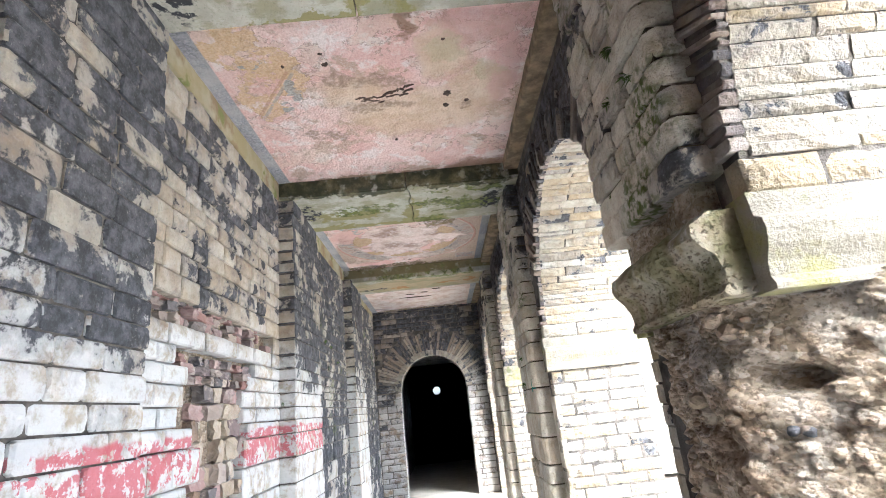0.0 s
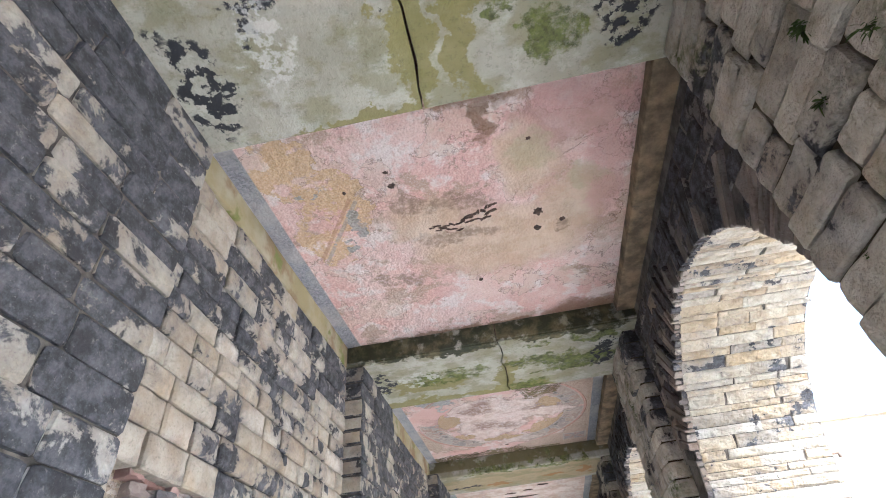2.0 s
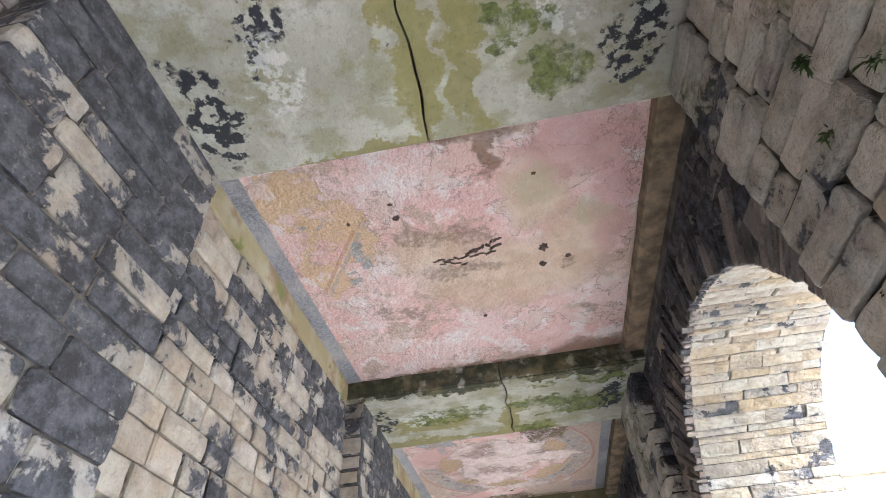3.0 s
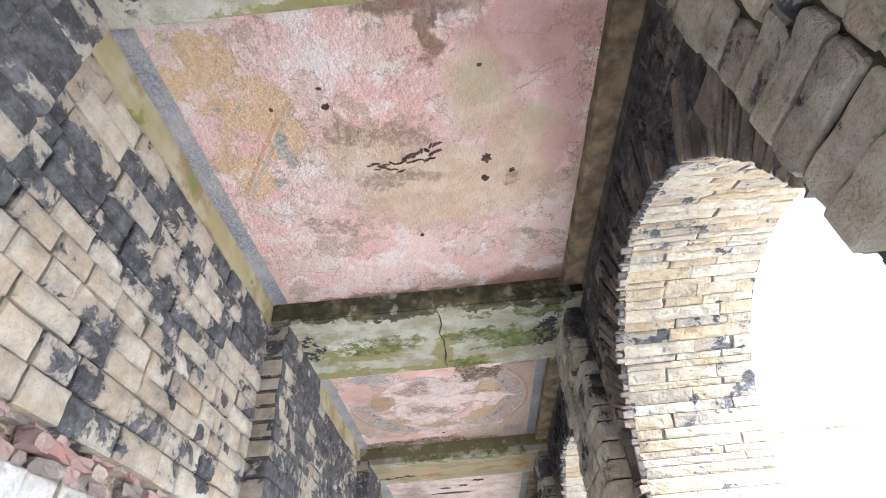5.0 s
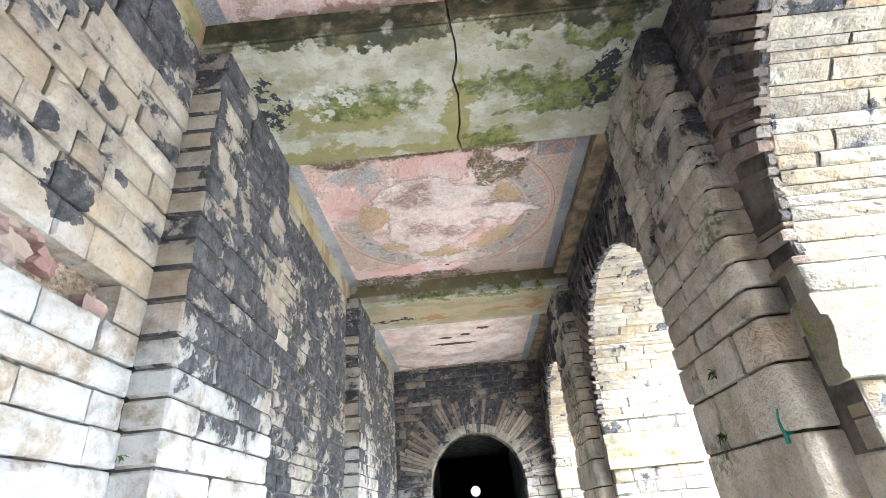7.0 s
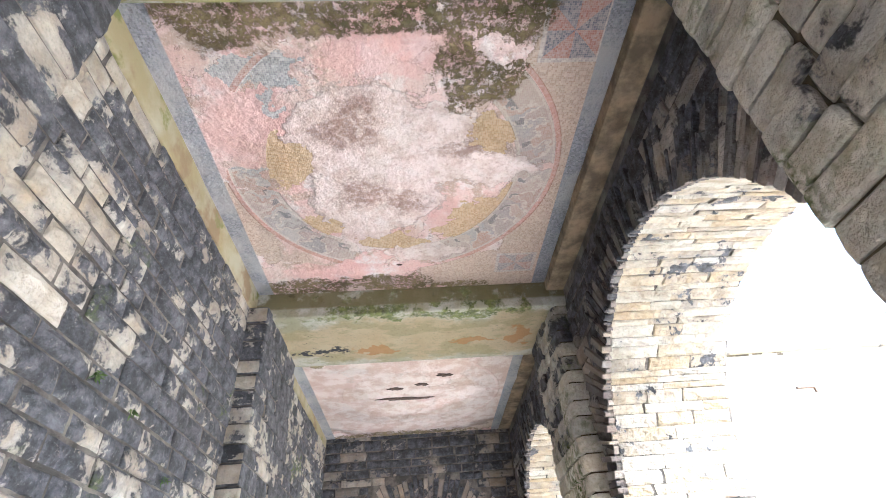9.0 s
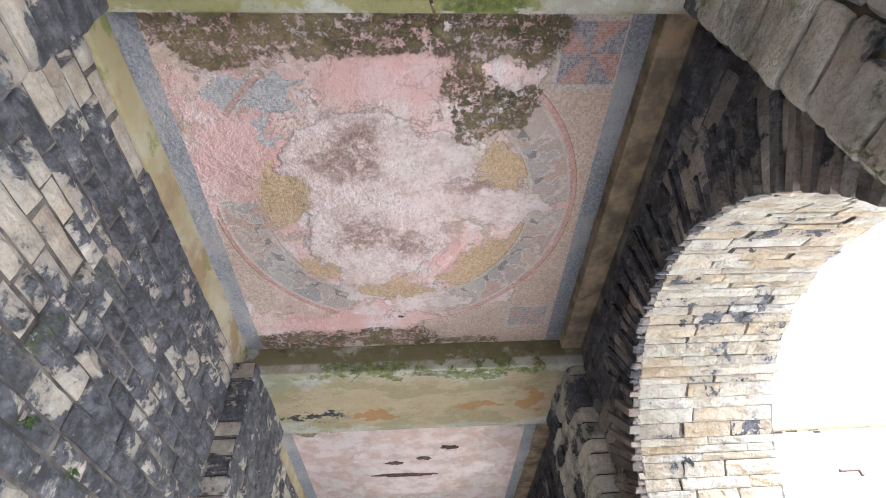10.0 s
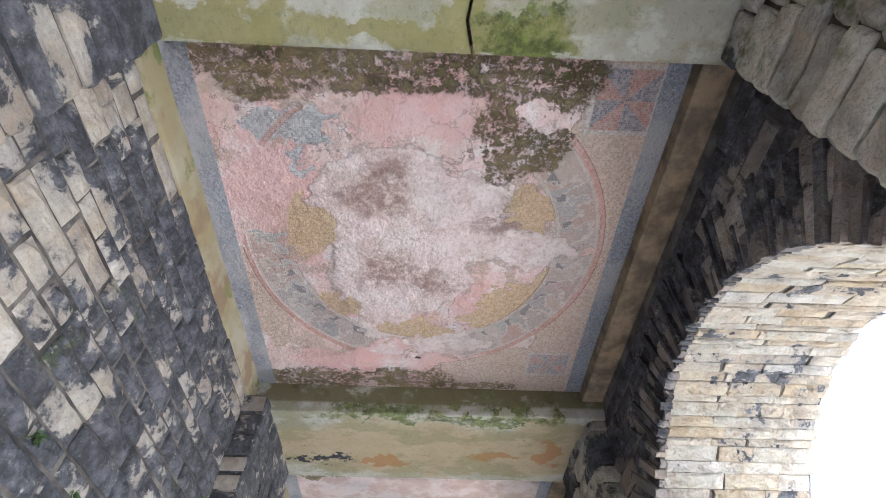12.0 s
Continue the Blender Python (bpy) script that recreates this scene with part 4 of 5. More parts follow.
for c in ARCHES:
    arch = tagged(new("arch"), "round arch of blackened voussoirs with cream rock-faced soffit", "arch", "arcade arches", "structure")
    r = random.Random(int(c * 10) + 50)
    rows, t = [], 0.0
    while t < NV - 0.4:
        w = r.choice(SHARES)
        rows.append((t + w / 2, w))
        t += w
    for mid, w in rows:
        turn = Matrix.Translation((0, c, ZS)) @ Matrix.Rotation(math.pi / 2 - mid * DT * NV / t, 4, "X")
        x = XR + 0.055
        while x < XO - 0.05:
            step = min(r.uniform(0.22, 0.55), XO - x)
            if XO - x - step < 0.12:
                step = XO - x
            ob = new("soffit_stone", soffit_wedge(w, step, r.randrange(5)))
            ob.parent = arch
            ob.matrix_local = turn @ Matrix.Translation((x, 0, r.uniform(-0.005, 0.005)))
            x += step
    t = 0.0
    while t < NF - 0.4:
        w = r.choice(SHARES)
        ob = new("voussoir", FACE_WEDGES[w, r.randrange(6)])
        ob.parent = arch
        ob.matrix_local = Matrix.Translation((0, c, ZS)) @ Matrix.Rotation(math.pi / 2 - min(NF - 0.4, t + w / 2) * math.pi / NF, 4, "X")
        t += w
    for side in (1, -1):
        jamb = tagged(new("jamb"), "cream rock-faced stone jamb of an arch, lit by daylight", "jamb", "arch jambs", "structure")
        y = c + side * R
        if side > 0 and c == ARCHES[0]:
            lay(jamb, (XR, y, 0), (1, 0, 0), (0, -1, 0), lambda a, b: [(0.0, XO - XR)], ZJ2, (0.3, 0.6), 0.02, M_JAMB, depth=0.12, r=r)
        elif side > 0:
            lay(jamb, (XR, y, 0), (1, 0, 0), (0, -1, 0), lambda a, b: [(0.0, XO - XR)], ZJ, (0.22, 0.5), 0.016, M_JAMB, depth=0.12, r=r)
            lay(jamb, (XR, y, 0), (1, 0, 0), (0, -1, 0), lambda a, b: [(0.0, XO - XR)], ZJ2, (0.3, 0.6), 0.02, M_JAMB, depth=0.12, r=r)
        else:
            lay(jamb, (XO, y, 0), (-1, 0, 0), (0, 1, 0), lambda a, b: [(0.0, XO - XR)], ZJ, (0.3, 0.6), 0.012, M_JAMB, depth=0.12, r=r)
            lay(jamb, (XO, y, 0), (-1, 0, 0), (0, 1, 0), lambda a, b: [(0.0, XO - XR)], ZJ2, (0.3, 0.6), 0.012, M_JAMB, depth=0.12, r=r)
        # impost: a moulded course
        prof = [(0.12, 1.78), (-0.035, 1.78), (-0.04, 1.80), (-0.02, 1.83), (-0.03, 1.88), (-0.06, 1.94), (-0.075, 2.0), (-0.07, 2.04), (-0.03, 2.06), (-0.02, 2.16), (0.12, 2.16)]
        bm = bmesh.new()
        extruded(bm, [(y + side * d, z) for d, z in prof], 0, XR - 0.03, XO + 0.02)
        bmesh.ops.subdivide_edges(bm, edges=[e for e in bm.edges if abs(e.verts[0].co.x - e.verts[1].co.x) > 0.5], cuts=7)
        for v in bm.verts:
            v.co += Vector((0, 1, 0.6)) * 0.008 * noise.noise(v.co * 9)
        part("impost", bm, M_IMPOST, jamb, "moulded cream stone impost")

# spandrel stones between arch rings, pilasters and ceiling
ZW = courses(2.3, 4.42, 0.12, 0.18, random.Random(31))


def spandrel(a, b):
    out = []
    z = (a + b) / 2 - ZS
    edges = [YSTART]
    for c in ARCHES:
        half = math.sqrt(max(0.0, (RO - 0.13) ** 2 - z * z)) if z < RO else 0.0
        edges += [c - half, c + half]
    edges.append(YEND)
    for s0, s1 in zip(edges[0::2], edges[1::2]):
        if s1 - s0 > 0.06:
            out.append((s0, s1))
    return out


lay(east, (XR, 0, 0), (0, 1, 0), (-1, 0, 0), spandrel, ZW, (0.25, 0.55), 0.008, M_VOUSSOIR, depth=0.1, r=random.Random(77))

# right pilasters, with a broad chamfer on the near corner
ZQ = courses(ZF, 2.16, 0.2, 0.3, random.Random(15)) + courses(2.16, ZB, 0.12, 0.19, random.Random(16))[1:]
for i, (y0, y1) in enumerate(PIERS):
    pil = tagged(new("pilaster"), "grey weathered sandstone pier pilaster with broad chamfered corner", "pilaster", "pilasters", "structure")
    r = random.Random(60 + i)
    ya = y0 + 0.17                      # set back from the arch, whose ring shows beside it
    for z0, z1 in zip(ZQ, ZQ[1:]):
        if i == 0 and z0 < 2.3:
            continue
        c1, c2 = ya + (y1 - ya) * r.uniform(0.25, 0.42), ya + (y1 - ya) * r.uniform(0.58, 0.78)
        for a, b, near in ((ya, c1 - 0.006, True), (c1 + 0.006, c2 - 0.006, False), (c2 + 0.006, y1, False)):
            d = XRP + r.uniform(-0.020, 0.014)
            e0 = 0.055 if near else 0.014
            e1 = 0.014 if near else 0.03
            me = quoin_mesh([(XR + 0.02, a), (XR + 0.02, b), (d + e1, b), (d, b - e1), *[(d + r.uniform(-0.004, 0.005), b - e1 + (a + e0 - b + e1) * q / 4) for q in (1, 2, 3)], (d, a + e0), (d + e0 * 0.45, a + e0 * 0.35), (d + e0, a)], z1 - z0 - 0.016, M_PIL_GREY, 0.009, r.randrange(60), rough=0.003)
            ob = new("quoin_stone", me)
            ob.parent = pil
            ob.location = (0, 0, z0 + 0.004)
    cb = bmesh.new()
    add_box(cb, (XRP + 0.03, ya + 0.03, 2.42 if i == 0 else ZF), (XR + 0.1, y1 - 0.02, ZB - 0.002))
    part("core", cb, M_JOINT_AND_SHADOW, pil)

# the strip of coursed stone between each arch and the pilaster beside it
for (y0, y1), c in zip(PIERS[1:], ARCHES[1:]):
    lay(east, (XR, 0, 0), (0, 1, 0), (-1, 0, 0), lambda a, b: [(c + R + 0.004, y0 + 0.168)], courses(ZF, 1.78, 0.2, 0.28, random.Random(15)), (0.3, 0.4), 0.008, M_PIL_GREY, depth=0.06, proud=0.004, r=random.Random(int(y0)))
    lay(east, (XR, 0, 0), (0, 1, 0), (-1, 0, 0), lambda a, b: [(c + R + 0.004, y0 + 0.168)], courses(2.165, 2.32, 0.14, 0.17, random.Random(15)), (0.3, 0.4), 0.008, M_PIL_GREY, depth=0.06, proud=0.004, r=random.Random(int(y0)))

# ---- ceiling: beams, plaster strips and painted panels ----
BANDS = [(1.72, 3.00), (5.98, 7.29), (10.36, 11.50)]
ZB3, ZP4 = 4.22, 4.40                   # the third beam hangs a little lower, and so does the panel behind it


def beam(y0, y1, xc):
    ob = tagged(new("ceiling_beam"), "broad rendered cross beam, cracked, streaked with green moss", "beam", "ceiling beams", "structure")
    r = random.Random(int(y0 * 10))
    if xc is None:
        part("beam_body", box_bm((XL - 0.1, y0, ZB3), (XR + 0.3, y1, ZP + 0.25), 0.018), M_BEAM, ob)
        return
    line = [(xc + r.uniform(-0.022, 0.022) + 0.03 * (k / 8 - 0.5), y0 + (y1 - y0) * k / 8) for k in range(9)]
    for side in (-1, 1):
        bm = bmesh.new()
        wall = XL - 0.1 if side < 0 else XR + 0.3
        outline = [(x + side * (0.004 + 0.006 * r.random()), y) for x, y in line] + [(wall, y1), (wall, y0)]
        extruded(bm, outline, 2, ZB, ZP + 0.25)
        bmesh.ops.recalc_face_normals(bm, faces=bm.faces[:])
        bmesh.ops.triangulate(bm, faces=[f for f in bm.faces if len(f.verts) > 4])
        low = [e for e in bm.edges if e.verts[0].co.z < ZB + 0.01 and e.verts[1].co.z < ZB + 0.01 and abs(e.verts[0].co.y - e.verts[1].co.y) < 0.01]
        bmesh.ops.bevel(bm, geom=low, offset=0.018, segments=2, affect="EDGES")
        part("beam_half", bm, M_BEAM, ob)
    cap = bmesh.new()
    add_box(cap, (XL, y0 + 0.02, ZB + 0.10), (XR + 0.2, y1 - 0.02, ZP + 0.24))
    part("core", cap, M_HOLE, ob)


for (y0, y1), xc in zip(BANDS, (-0.22, -0.07, None)):
    beam(y0, y1, xc)

PANELS = [(YSTART, 1.72, mat_panel_plain("pink_plaster", 0.5)), (3.00, 5.98, mat_panel_pink()),
          (7.29, 10.36, mat_panel_mosaic("mosaic_ceiling_plaster", 8.72, False)), (11.50, YEND, mat_panel_mosaic("far_ceiling_plaster", 13.0, True))]
for i, (y0, y1, mat) in enumerate(PANELS):
    nx, ny = 36, 36
    x0, x1, zp = XL, 1.215, ZP4 if i == 3 else ZP
    verts = [(x0 + (x1 - x0) * a / nx, y0 + (y1 - y0) * b / ny, zp + 0.006 * noise.noise((a * 0.22, b * 0.22, i * 3.0))) for b in range(ny + 1) for a in range(nx + 1)]
    faces = [(b * (nx + 1) + a, (b + 1) * (nx + 1) + a, (b + 1) * (nx + 1) + a + 1, b * (nx + 1) + a + 1) for b in range(ny) for a in range(nx)]
    me = mesh_of("ceiling_panel", verts, faces, mat, True)
    ob = tagged(new("ceiling_%d" % (i + 1), me), "pink plaster ceiling panel with worn patches and faded mosaic" if i > 1 else "pink and ochre flaking plaster ceiling panel", "ceiling", kind="structure")
    for side, a, b in (("left", XL - 0.1, XL), ("right", 1.215, XR + 0.1)):
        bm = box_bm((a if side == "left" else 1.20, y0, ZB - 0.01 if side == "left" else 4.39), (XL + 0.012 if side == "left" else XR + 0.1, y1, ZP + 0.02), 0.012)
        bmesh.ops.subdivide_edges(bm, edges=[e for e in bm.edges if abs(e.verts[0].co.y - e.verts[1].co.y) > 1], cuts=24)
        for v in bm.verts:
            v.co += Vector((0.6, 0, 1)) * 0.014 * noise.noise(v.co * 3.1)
        tagged(part("trim", bm, M_CORNICE, None), "plaster strip along the ceiling edge, ochre and green at left, dark brown at right", "trim", kind="structure")
structure("ceiling_slab", box_bm((XL - 0.5, YSTART - 0.4, ZP + 0.26), (XO + 0.05, YEND + 0.5, ZP + 0.5)), M_MORTAR, "masonry above the ceiling panels", "ceiling")

# ---- end wall with its arched doorway and the dark passage behind ----
DC, DR, DS = -0.14, 0.94, 2.07
wallb = bmesh.new()
pts = [(XL - 0.4, ZF), (DC - DR - 0.012, ZF)] + [(DC - (DR + 0.012) * math.cos(t), DS + (DR + 0.012) * math.sin(t)) for t in np.linspace(0, math.pi, 31)] + [(DC + DR + 0.012, ZF), (XR + 0.1, ZF), (XR + 0.1, 4.8), (XL - 0.4, 4.8)]
extruded(wallb, pts, 1, YEND + 0.012, YEND + 0.55)
north = structure("wall_north", wallb, M_MORTAR, "dark stone end wall with a round-arched doorway")
DO = 1.72


def door_spans(a, b):
    z = (a + b) / 2 - DS
    half = DR if z < 0 else math.sqrt(max(0, DO ** 2 - z * z))
    if half <= 0:
        return [(XL, XR)]
    return [(XL, DC - half), (DC + half, XR)] if DC - half > XL + 0.05 else ([(DC + half, XR)] if DC + half < XR - 0.05 else [])


lay(north, (0, YEND, 0), (1, 0, 0), (0, -1, 0), door_spans, courses(ZF, ZP, 0.12, 0.18, random.Random(2)), (0.25, 0.5), 0.010, M_END, r=random.Random(8))
ring = tagged(new("door_arch"), "doorway arch of long thin radiating stones", "arch", kind="structure")
DV = 58
r = random.Random(91)
for k in range(DV):
    ang = (k + 0.5) * math.pi / DV - math.pi / 2
    a = math.pi / DV / 2
    r1 = DO - r.uniform(0.0, 0.16)
    y0 = YEND - r.uniform(0.0, 0.02)
    o = [(DR * math.sin(-a + 0.003), DR), (DR * math.sin(a - 0.003), DR), (r1 * math.sin(a - 0.004), r1), (r1 * math.sin(-a + 0.004), r1)]
    bm = bmesh.new()
    extruded(bm, o, 1, y0, YEND + 0.5)
    bmesh.ops.bevel(bm, geom=[e for e in bm.edges if e.verts[0].co.y < YEND + 0.1 and e.verts[1].co.y < YEND + 0.1], offset=0.008, segments=1, affect="EDGES")
    ob = part("voussoir", bm, M_END, ring)
    ob.matrix_local = Matrix.Translation((DC, 0, DS)) @ Matrix.Rotation(ang, 4, "Y")
for k in range(40):
    ang = (k + 0.5) * math.pi / 40 - math.pi / 2
    a = math.pi / 40 / 2 - 0.003
    o = [((DR - 0.01) * math.sin(-a), DR - 0.01), ((DR - 0.01) * math.sin(a), DR - 0.01), (1.09 * math.sin(a), 1.09), (1.09 * math.sin(-a), 1.09)]
    bm = bmesh.new()
    extruded(bm, o, 1, YEND - 0.045, YEND + 0.2)
    bmesh.ops.bevel(bm, geom=[e for e in bm.edges if e.verts[0].co.y < YEND and e.verts[1].co.y < YEND], offset=0.008, segments=1, affect="EDGES")
    ob = part("ring_stone", bm, M_RING, ring)
    ob.matrix_local = Matrix.Translation((DC, 0, DS)) @ Matrix.Rotation(ang, 4, "Y")
for s in (-1, 1):
    lay(ring, (DC + s * DR, YEND, 0), (0, 1, 0), (-s, 0, 0), lambda a, b: [(0, 0.5)], courses(ZF, DS, 0.12, 0.18, random.Random(5)), (0.25, 0.3), 0.006, M_END, depth=0.1, r=random.Random(14))

pas = bmesh.new()
PX0, PX1, PZ, PY = DC - 1.3, DC + 1.3, 3.5, 24.0
add_box(pas, (PX0 - 0.3, YEND + 0.56, ZF), (PX0, PY, PZ))
add_box(pas, (PX1, YEND + 0.56, ZF), (PX1 + 0.3, PY, PZ))
add_box(pas, (PX0 - 0.3, YEND + 0.56, PZ), (PX1 + 0.3, PY + 0.3, PZ + 0.3))
structure("passage", pas, M_PASSAGE_SHADE, "unlit stone passage behind the doorway, shade put into its colour", "wall")
far = bmesh.new()
HX, HZ, HR = -0.19, 2.33, 0.17
inner = [far.verts.new((HX + HR * math.cos(t), PY, HZ + HR * math.sin(t))) for t in np.linspace(0, 2 * math.pi, 25)[:-1]]
outer = []
for t in np.linspace(0, 2 * math.pi, 25)[:-1]:
    cx, cz = math.cos(t), math.sin(t)
    k = 4.0 / max(abs(cx), abs(cz))
    outer.append(far.verts.new((HX + k * cx, PY, HZ + k * cz)))
for i in range(24):
    j = (i + 1) % 24
    far.faces.new((inner[i], inner[j], outer[j], outer[i]))
bmesh.ops.solidify(far, geom=far.faces[:], thickness=0.2)
structure("wall_passage_end", far, M_PASSAGE_SHADE, "passage wall coloured as in shade, with one small round opening to daylight", "wall")

# ---- outside: the pale wing that closes the court ----
wing = tagged(new("wing_building"), "sunlit pale stone wing with a coping, seen through the arches", "building")
part("wall", box_bm((XO + 0.02, YEND - 0.25, ZF), (16, YEND + 4, 5.4)), M_OUT, wing)
part("coping", box_bm((XO + 0.02, YEND - 0.37, 5.4), (16.1, YEND + 0.1, 5.52), 0.02), M_OUT, wing)

# ---- the robbed-out first pier: rubble core and broken impost ----
def lumpy(bm, amount, scale, seed=0.0):
    for v in bm.verts:
        p = v.co * scale + Vector((seed, seed, seed))
        d = noise.noise(p) * amount + noise.noise(p * 2.7) * amount * 0.5 + noise.noise(p * 6.1) * amount * 0.3 + noise.noise(p * 11.0) * amount * 0.15
        v.co += v.normal * d


def worn_back(y):
    return 1.15 * max(0.0, 2.12 - y)


def rubble_block(name, lo, hi, cuts, amount, parent, label="", robbed=False):
    bm = bmesh.new()
    nx, ny, nz = [max(2, int((hi[i] - lo[i]) / cuts)) for i in range(3)]
    grid = {}
    def vert(i, j, k):
        if (i, j, k) not in grid:
            grid[i, j, k] = bm.verts.new((lo[0] + (hi[0] - lo[0]) * i / nx, lo[1] + (hi[1] - lo[1]) * j / ny, lo[2] + (hi[2] - lo[2]) * k / nz))
        return grid[i, j, k]
    for a in range(ny):
        for b in range(nz):
            for i in (0, nx):
                bm.faces.new([vert(i, a, b), vert(i, a + 1, b), vert(i, a + 1, b + 1), vert(i, a, b + 1)])
    for a in range(nx):
        for b in range(nz):
            for j in (0, ny):
                bm.faces.new([vert(a, j, b), vert(a + 1, j, b), vert(a + 1, j, b + 1), vert(a, j, b + 1)])
        for b in range(ny):
            for k in (0, nz):
                bm.faces.new([vert(a, b, k), vert(a + 1, b, k), vert(a + 1, b + 1, k), vert(a, b + 1, k)])
    bmesh.ops.recalc_face_normals(bm, faces=bm.faces[:])
    bm.normal_update()
    lumpy(bm, amount, 4.5, 3.0)
    if robbed:
        for v in bm.verts:
            v.co.x += worn_back(v.co.y) * max(0.0, 2.44 - v.co.x) / 1.14
            q = ((v.co.y - 2.02) / 0.09) ** 2 + ((v.co.z - 1.47) / 0.045) ** 2
            if v.co.x < 1.75:
                v.co.x += 0.16 * math.exp(-q * q)
    return part(name, bm, M_RUBBLE, parent, label)


pier = tagged(new("ruined_pier"), "robbed-out pier base of rough brown rubble under a broken impost", "pier", kind="structure")
rubble_block("rubble_core", (1.30, 1.72, ZF), (2.44, 2.72, 1.80), 0.026, 0.085, pier, robbed=True)
rubble_block("rubble_core", (1.29, 2.02, 2.10), (1.5, 2.84, 2.44), 0.04, 0.05, pier)
# stones bedded in the core
r = random.Random(44)
for k in range(230):
    bm = bmesh.new()
    bmesh.ops.create_icosphere(bm, subdivisions=2, radius=1.0)
    lumpy(bm, 0.25, 1.4, k * 3.7)
    if r.random() < 0.8:
        y = r.uniform(1.78, 2.68)
        o = Vector((1.29 + worn_back(y) + r.uniform(-0.02, 0.05), y, r.uniform(0.5, 1.76)))
    else:
        o = Vector((r.uniform(1.75, 2.3), 1.71 + r.uniform(-0.02, 0.04), r.uniform(0.7, 1.76)))
    if abs(o.y - 2.02) < 0.13 and abs(o.z - 1.47) < 0.09:
        o.z -= 0.22
    big = r.random() ** 3
    size = Vector((0.02 + 0.03 * big, 0.012 + 0.05 * big, 0.010 + 0.035 * big))
    for v in bm.verts:
        v.co = Vector([v.co[i] * size[i] for i in range(3)])
    ob = part("rubble_stone", bm, M_BAY_RUBBLE if r.random() < 0.35 else M_RUBBLE, pier)
    ob.matrix_local = Matrix.LocRotScale(o, Euler((r.uniform(-0.5, 0.5), r.uniform(-0.3, 0.3), r.uniform(-0.5, 0.5))), None)

# broken impost on the first pilaster: the moulding runs along the pier and stops at a break
prof = [(0.0, 0.0), (0.035, 0.0), (0.045, 0.02), (0.03, 0.045), (0.028, 0.10), (0.055, 0.16), (0.105, 0.20), (0.125, 0.245), (0.115, 0.29), (0.07, 0.325), (0.05, 0.345), (-0.12, 0.345), (-0.12, 0.0)]
bm = bmesh.new()
ys = np.linspace(1.86, 2.82, 24)
rings = []
for y in ys:
    tilt = 0.02 * noise.noise((y * 4, 0, 0))
    rings.append([bm.verts.new((XRP + 0.05 - d * (1 - 0.25 * abs(noise.noise((y * 5, h * 9, 2)))) + tilt, y + (0.10 * (0.5 - h) + 0.05 * noise.noise((h * 20, 1, 1)) if y > 2.8 else 0), 1.79 + h + 0.012 * noise.noise((y * 6, h * 12, 5)))) for d, h in prof])
for a, b in zip(rings, rings[1:]):
    for i in range(len(prof)):
        j = (i + 1) % len(prof)
        bm.faces.new((a[i], a[j], b[j], b[i]))
bm.faces.new(rings[0])
bm.faces.new(rings[-1][::-1])
bmesh.ops.subdivide_edges(bm, edges=bm.edges[:], cuts=1, use_grid_fill=True)
bm.normal_update()
for v in bm.verts:
    v.co += v.normal * (0.012 * noise.noise(v.co * 9) + 0.008 * noise.noise(v.co * 23))
part("impost", bm, M_PITTED, pier, "broken moulded impost, pitted and brown")

# ---- damage in the ceiling plaster: ragged dark plates whose colour paints the shade inside holes ----
def hole(x, y, w, l, angle, seed, z=ZP):
    rr = random.Random(seed)
    bm = bmesh.new()
    n = 18
    ca, sa = math.cos(angle), math.sin(angle)
    rim = []
    for k in range(n):
        t = 2 * math.pi * k / n
        f = rr.uniform(0.55, 1.15)
        u, v = math.cos(t) * l * f, math.sin(t) * w * f
        rim.append((x + u * ca - v * sa, y + u * sa + v * ca))
    low = [bm.verts.new((a, b, z - 0.009)) for a, b in rim]
    top = [bm.verts.new((x + (a - x) * 1.06, y + (b - y) * 1.06, z + 0.012)) for a, b in rim]
    bm.faces.new(low[::-1])
    for k in range(n):
        j = (k + 1) % n
        bm.faces.new((low[k], low[j], top[j], top[k]))
    for v in low:
        v.co.z += rr.uniform(-0.004, 0.003)
    return tagged(part("plaster_break", bm, M_HOLE, None), "ragged dark plate painting the shade of a hole in the ceiling plaster", "damage", "plaster breaks", "structure")


for strand, (x0, y0, x1, y1, count, width) in enumerate(((-0.43, 4.29, 0.04, 4.29, 12, 0.010), (-0.16, 4.26, 0.11, 4.14, 9, 0.020), (0.0, 4.30, 0.10, 4.20, 5, 0.016), (-0.38, 4.33, -0.20, 4.36, 5, 0.010))):
    for k in range(count):
        t = k / (count - 1)
        wob = noise.noise((k * 1.7, strand * 4.1, 0))
        hole(x0 + (x1 - x0) * t, y0 + (y1 - y0) * t + 0.035 * wob, width * (0.5 + abs(noise.noise((k * 2.3, 5, strand)))), 0.026 + 0.02 * abs(wob), math.atan2(y1 - y0, x1 - x0) + 1.4 * noise.noise((k * 3.1, 2, strand)), k + 90 * strand)
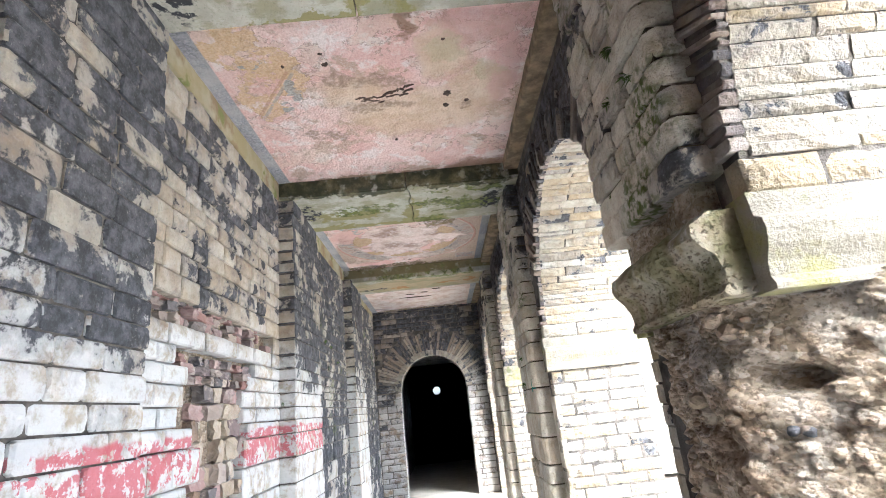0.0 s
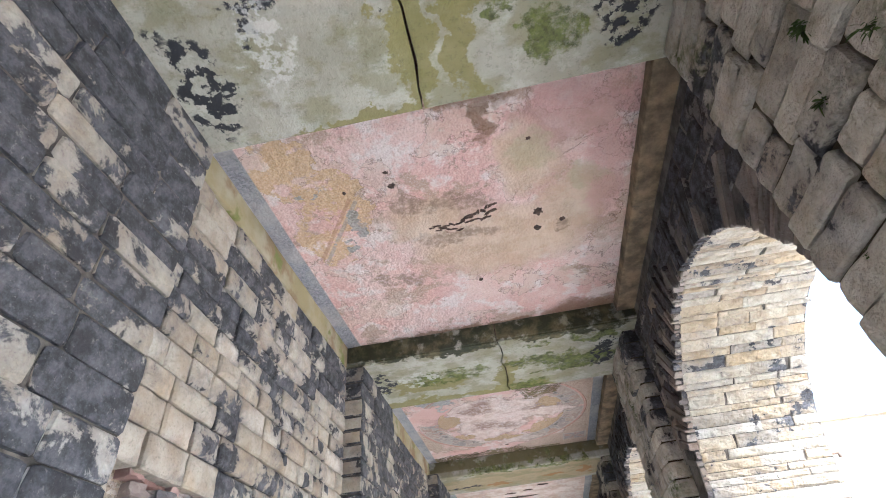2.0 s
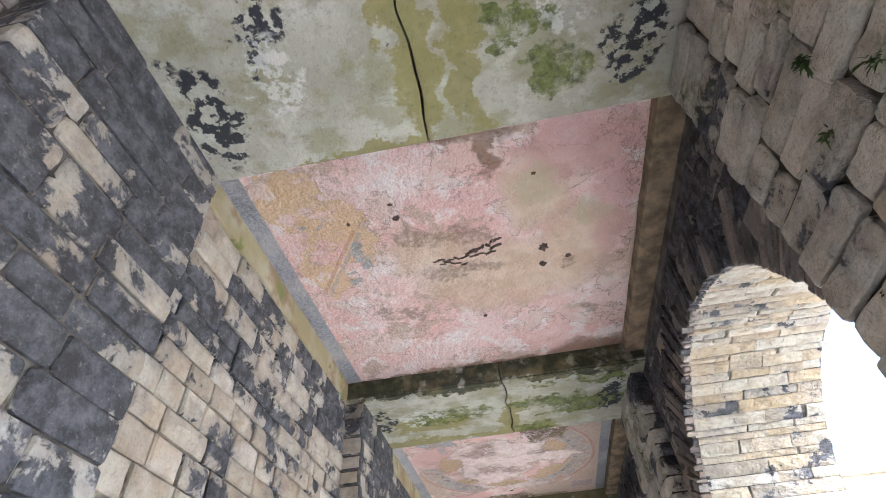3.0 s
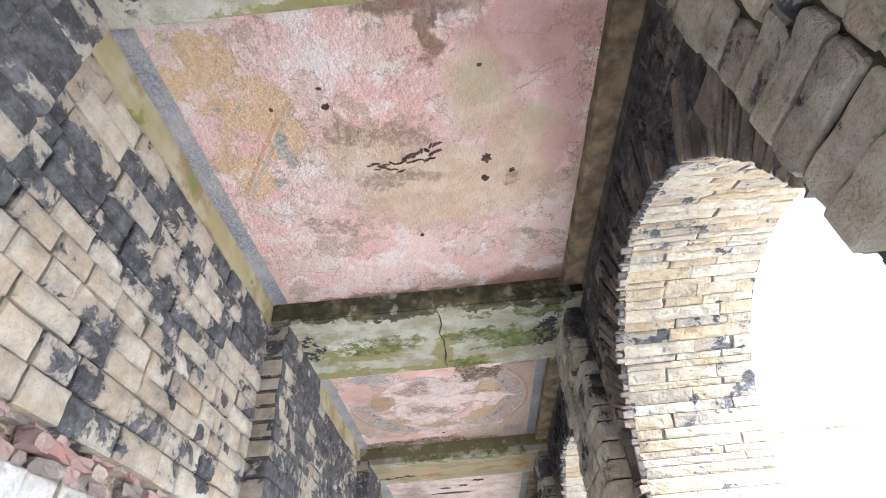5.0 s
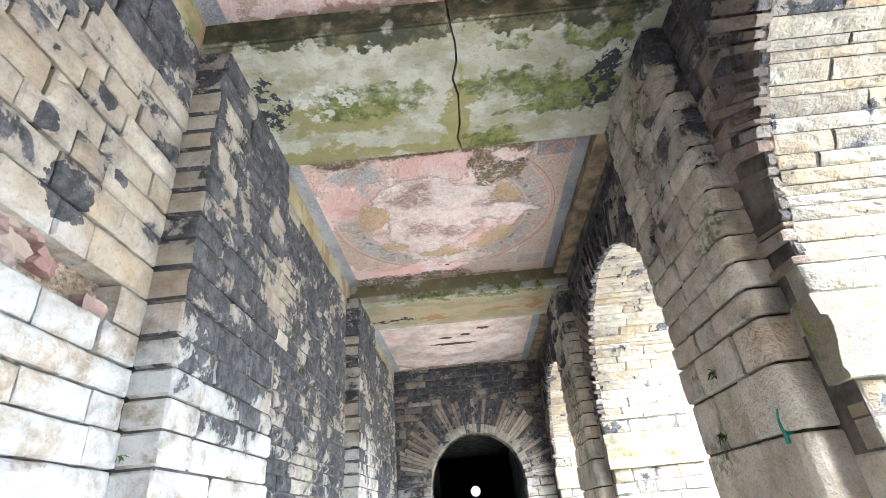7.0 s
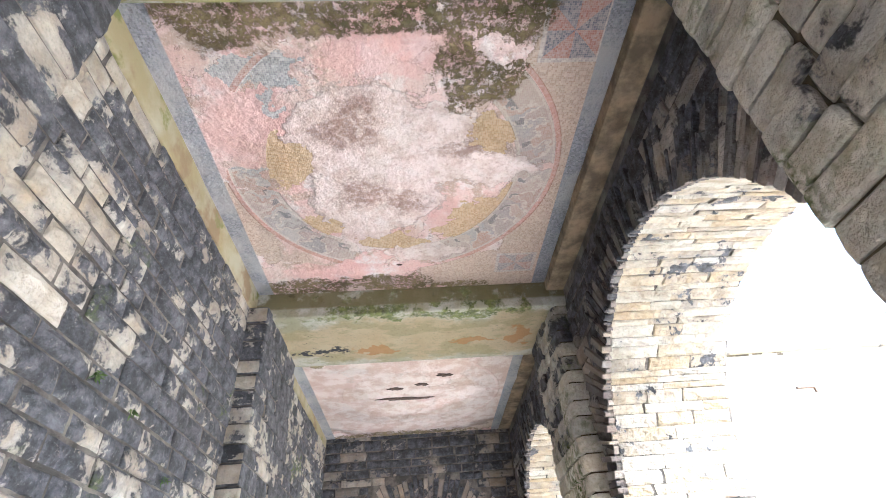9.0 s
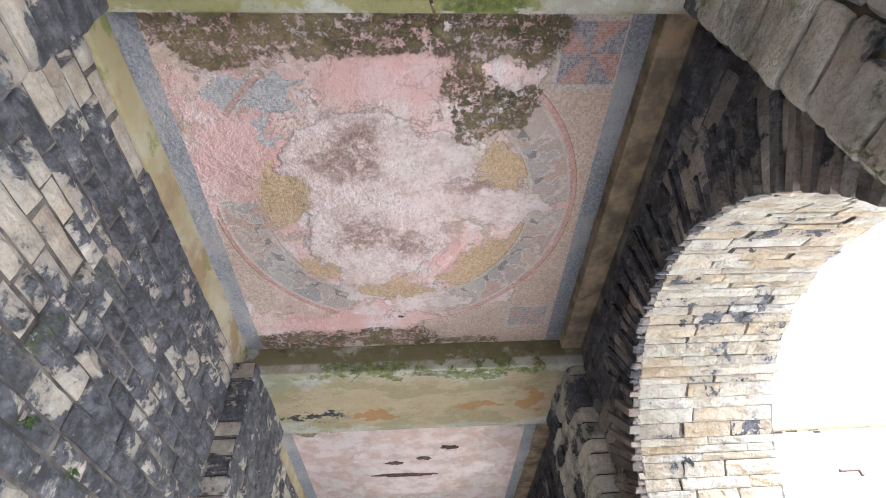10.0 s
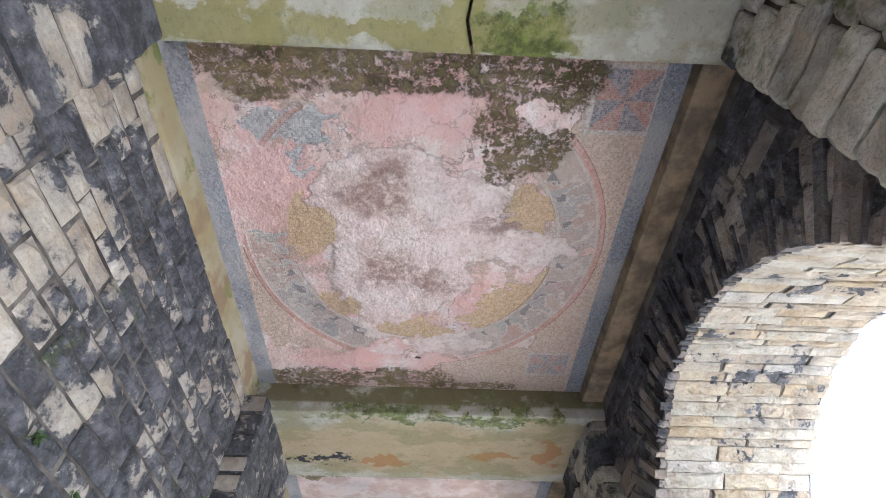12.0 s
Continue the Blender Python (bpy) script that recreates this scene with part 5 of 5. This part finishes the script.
for k, (x, y, w, l, a) in enumerate(((0.46, 4.33, 0.045, 0.04, 0), (0.45, 4.53, 0.03, 0.035, 0.4), (0.66, 4.47, 0.025, 0.03, 0.3), (-0.63, 3.74, 0.025, 0.035, -0.5), (-0.64, 3.60, 0.014, 0.02, 0), (-0.12, 5.13, 0.022, 0.02, 0),
                                     (0.42, 3.55, 0.012, 0.018, 0), (-1.0, 3.72, 0.012, 0.02, 1.2), (-0.47, 12.72, 0.05, 0.12, 0), (-0.1, 12.62, 0.05, 0.11, 0), (0.2, 12.35, 0.05, 0.13, 0.1), (-0.35, 13.1, 0.05, 0.42, 0.05), (-0.3, 9.93, 0.012, 0.025, 0))):
    hole(x, y, w, l, a, 40 + k, ZP4 if y > 11 else ZP)


# ---- small plants rooted in the joints ----
def tuft(where, out, size, count, seed, label):
    """A clump of small curved leaves growing from a joint."""
    rr = random.Random(seed)
    bm = bmesh.new()
    o, w = Vector((0, 0, 0)), Vector(out).normalized()
    for k in range(count):
        d = (w * rr.uniform(0.5, 1.0) + Vector((rr.uniform(-1, 1), rr.uniform(-1, 1), rr.uniform(-1.0, 0.6)))).normalized()
        side = d.cross(Vector((rr.uniform(-1, 1), rr.uniform(-1, 1), rr.uniform(-1, 1)))).normalized()
        L, W = size * rr.uniform(0.4, 1.0), size * rr.uniform(0.05, 0.12)
        base = o + Vector((rr.uniform(-1, 1), rr.uniform(-1, 1), rr.uniform(-1, 1))) * size * 0.35
        pts = []
        for q in range(4):
            t = q / 3
            p = base + d * L * t + Vector((0, 0, -0.35 * L * t * t))
            ww = W * math.sin(math.pi * (0.12 + 0.8 * t))
            pts.append((bm.verts.new(p - side * ww), bm.verts.new(p + side * ww)))
        for a, b in zip(pts, pts[1:]):
            bm.faces.new((a[0], a[1], b[1], b[0]))
    ob = part("leaves", bm, M_LEAF, None)
    root = tagged(new("fern_tuft"), label, "plant", "wall plants")
    root.location = where
    ob.parent = root
    return root


for k, (p, out, size, count) in enumerate((((1.20, 2.28, 3.24), (-1, 0, 0), 0.055, 50), ((1.20, 2.42, 3.02), (-1, 0, 0), 0.05, 30), ((1.20, 2.15, 2.98), (-1, 0, 0), 0.05, 24), ((1.20, 6.75, 2.02), (-1, 0, 0), 0.05, 36), ((1.20, 6.9, 1.7), (-1, 0, 0), 0.05, 30),
                                           ((-1.74, 8.35, 2.76), (1, 0, 0), 0.045, 40), ((-1.74, 8.75, 2.72), (1, 0, 0), 0.04, 30), ((-1.74, 9.3, 2.5), (1, 0, 0), 0.04, 30), ((-1.72, 5.99, 1.75), (1, -0.5, 0), 0.03, 24), ((1.25, 2.75, 2.6), (-1, 0, 0), 0.05, 30))):
    tuft(p, out, size, count, k, "small green fern growing from a wall joint")

# ---- fittings on the wing outside, and dark strips painting the coping's shadow ----
for x0, x1, z0 in ((5.60, 6.05, 5.46), (6.12, 6.32, 5.475), (6.52, 6.70, 5.49), (7.42, 7.62, 5.50), (7.74, 7.96, 5.51), (6.60, 6.72, 5.44)):
    part("open_joint", box_bm((x0, YEND - 0.262, z0 - 0.10), (x1, YEND - 0.249, z0 - 0.065), 0.003), M_JOINT_AND_SHADOW, wing)
br = tagged(new("wall_bracket"), "small dark iron bracket on the outer wing", "bracket")
part("arm", box_bm((6.62, YEND - 0.30, 4.68), (6.98, YEND - 0.252, 4.72), 0.006), M_IRON, br)
part("hook", box_bm((6.94, YEND - 0.30, 4.60), (6.99, YEND - 0.252, 4.68), 0.006), M_IRON, br)

# ---- a dab of green paint on the second pier ----
M_PAINT = mat_plain("old_green_paint", (0.02, 0.20, 0.15), (0.05, 0.30, 0.22), 20.0, 0.6)
bm = bmesh.new()
left, right = [], []
for k in range(9):
    t = k / 8
    y, z = 6.275 + 0.030 * t + 0.014 * math.sin(5 * t), 1.73 - 0.15 * t
    w = 0.006 + 0.010 * t
    left.append((y - w, z))
    right.append((y + w, z))
extruded(bm, left + right[::-1], 0, XRP - 0.021, XRP + 0.02)
tagged(part("paint_mark", bm, M_PAINT, None), "short green paint run on a grey pier stone", "paint mark", kind="structure")

# ---- from plan units to metres, with the floor at zero ----
for ob in [o for o in scene.objects if o.parent is None and o.type in {"MESH", "EMPTY"}]:
    ob.matrix_basis = METRE @ ob.matrix_basis
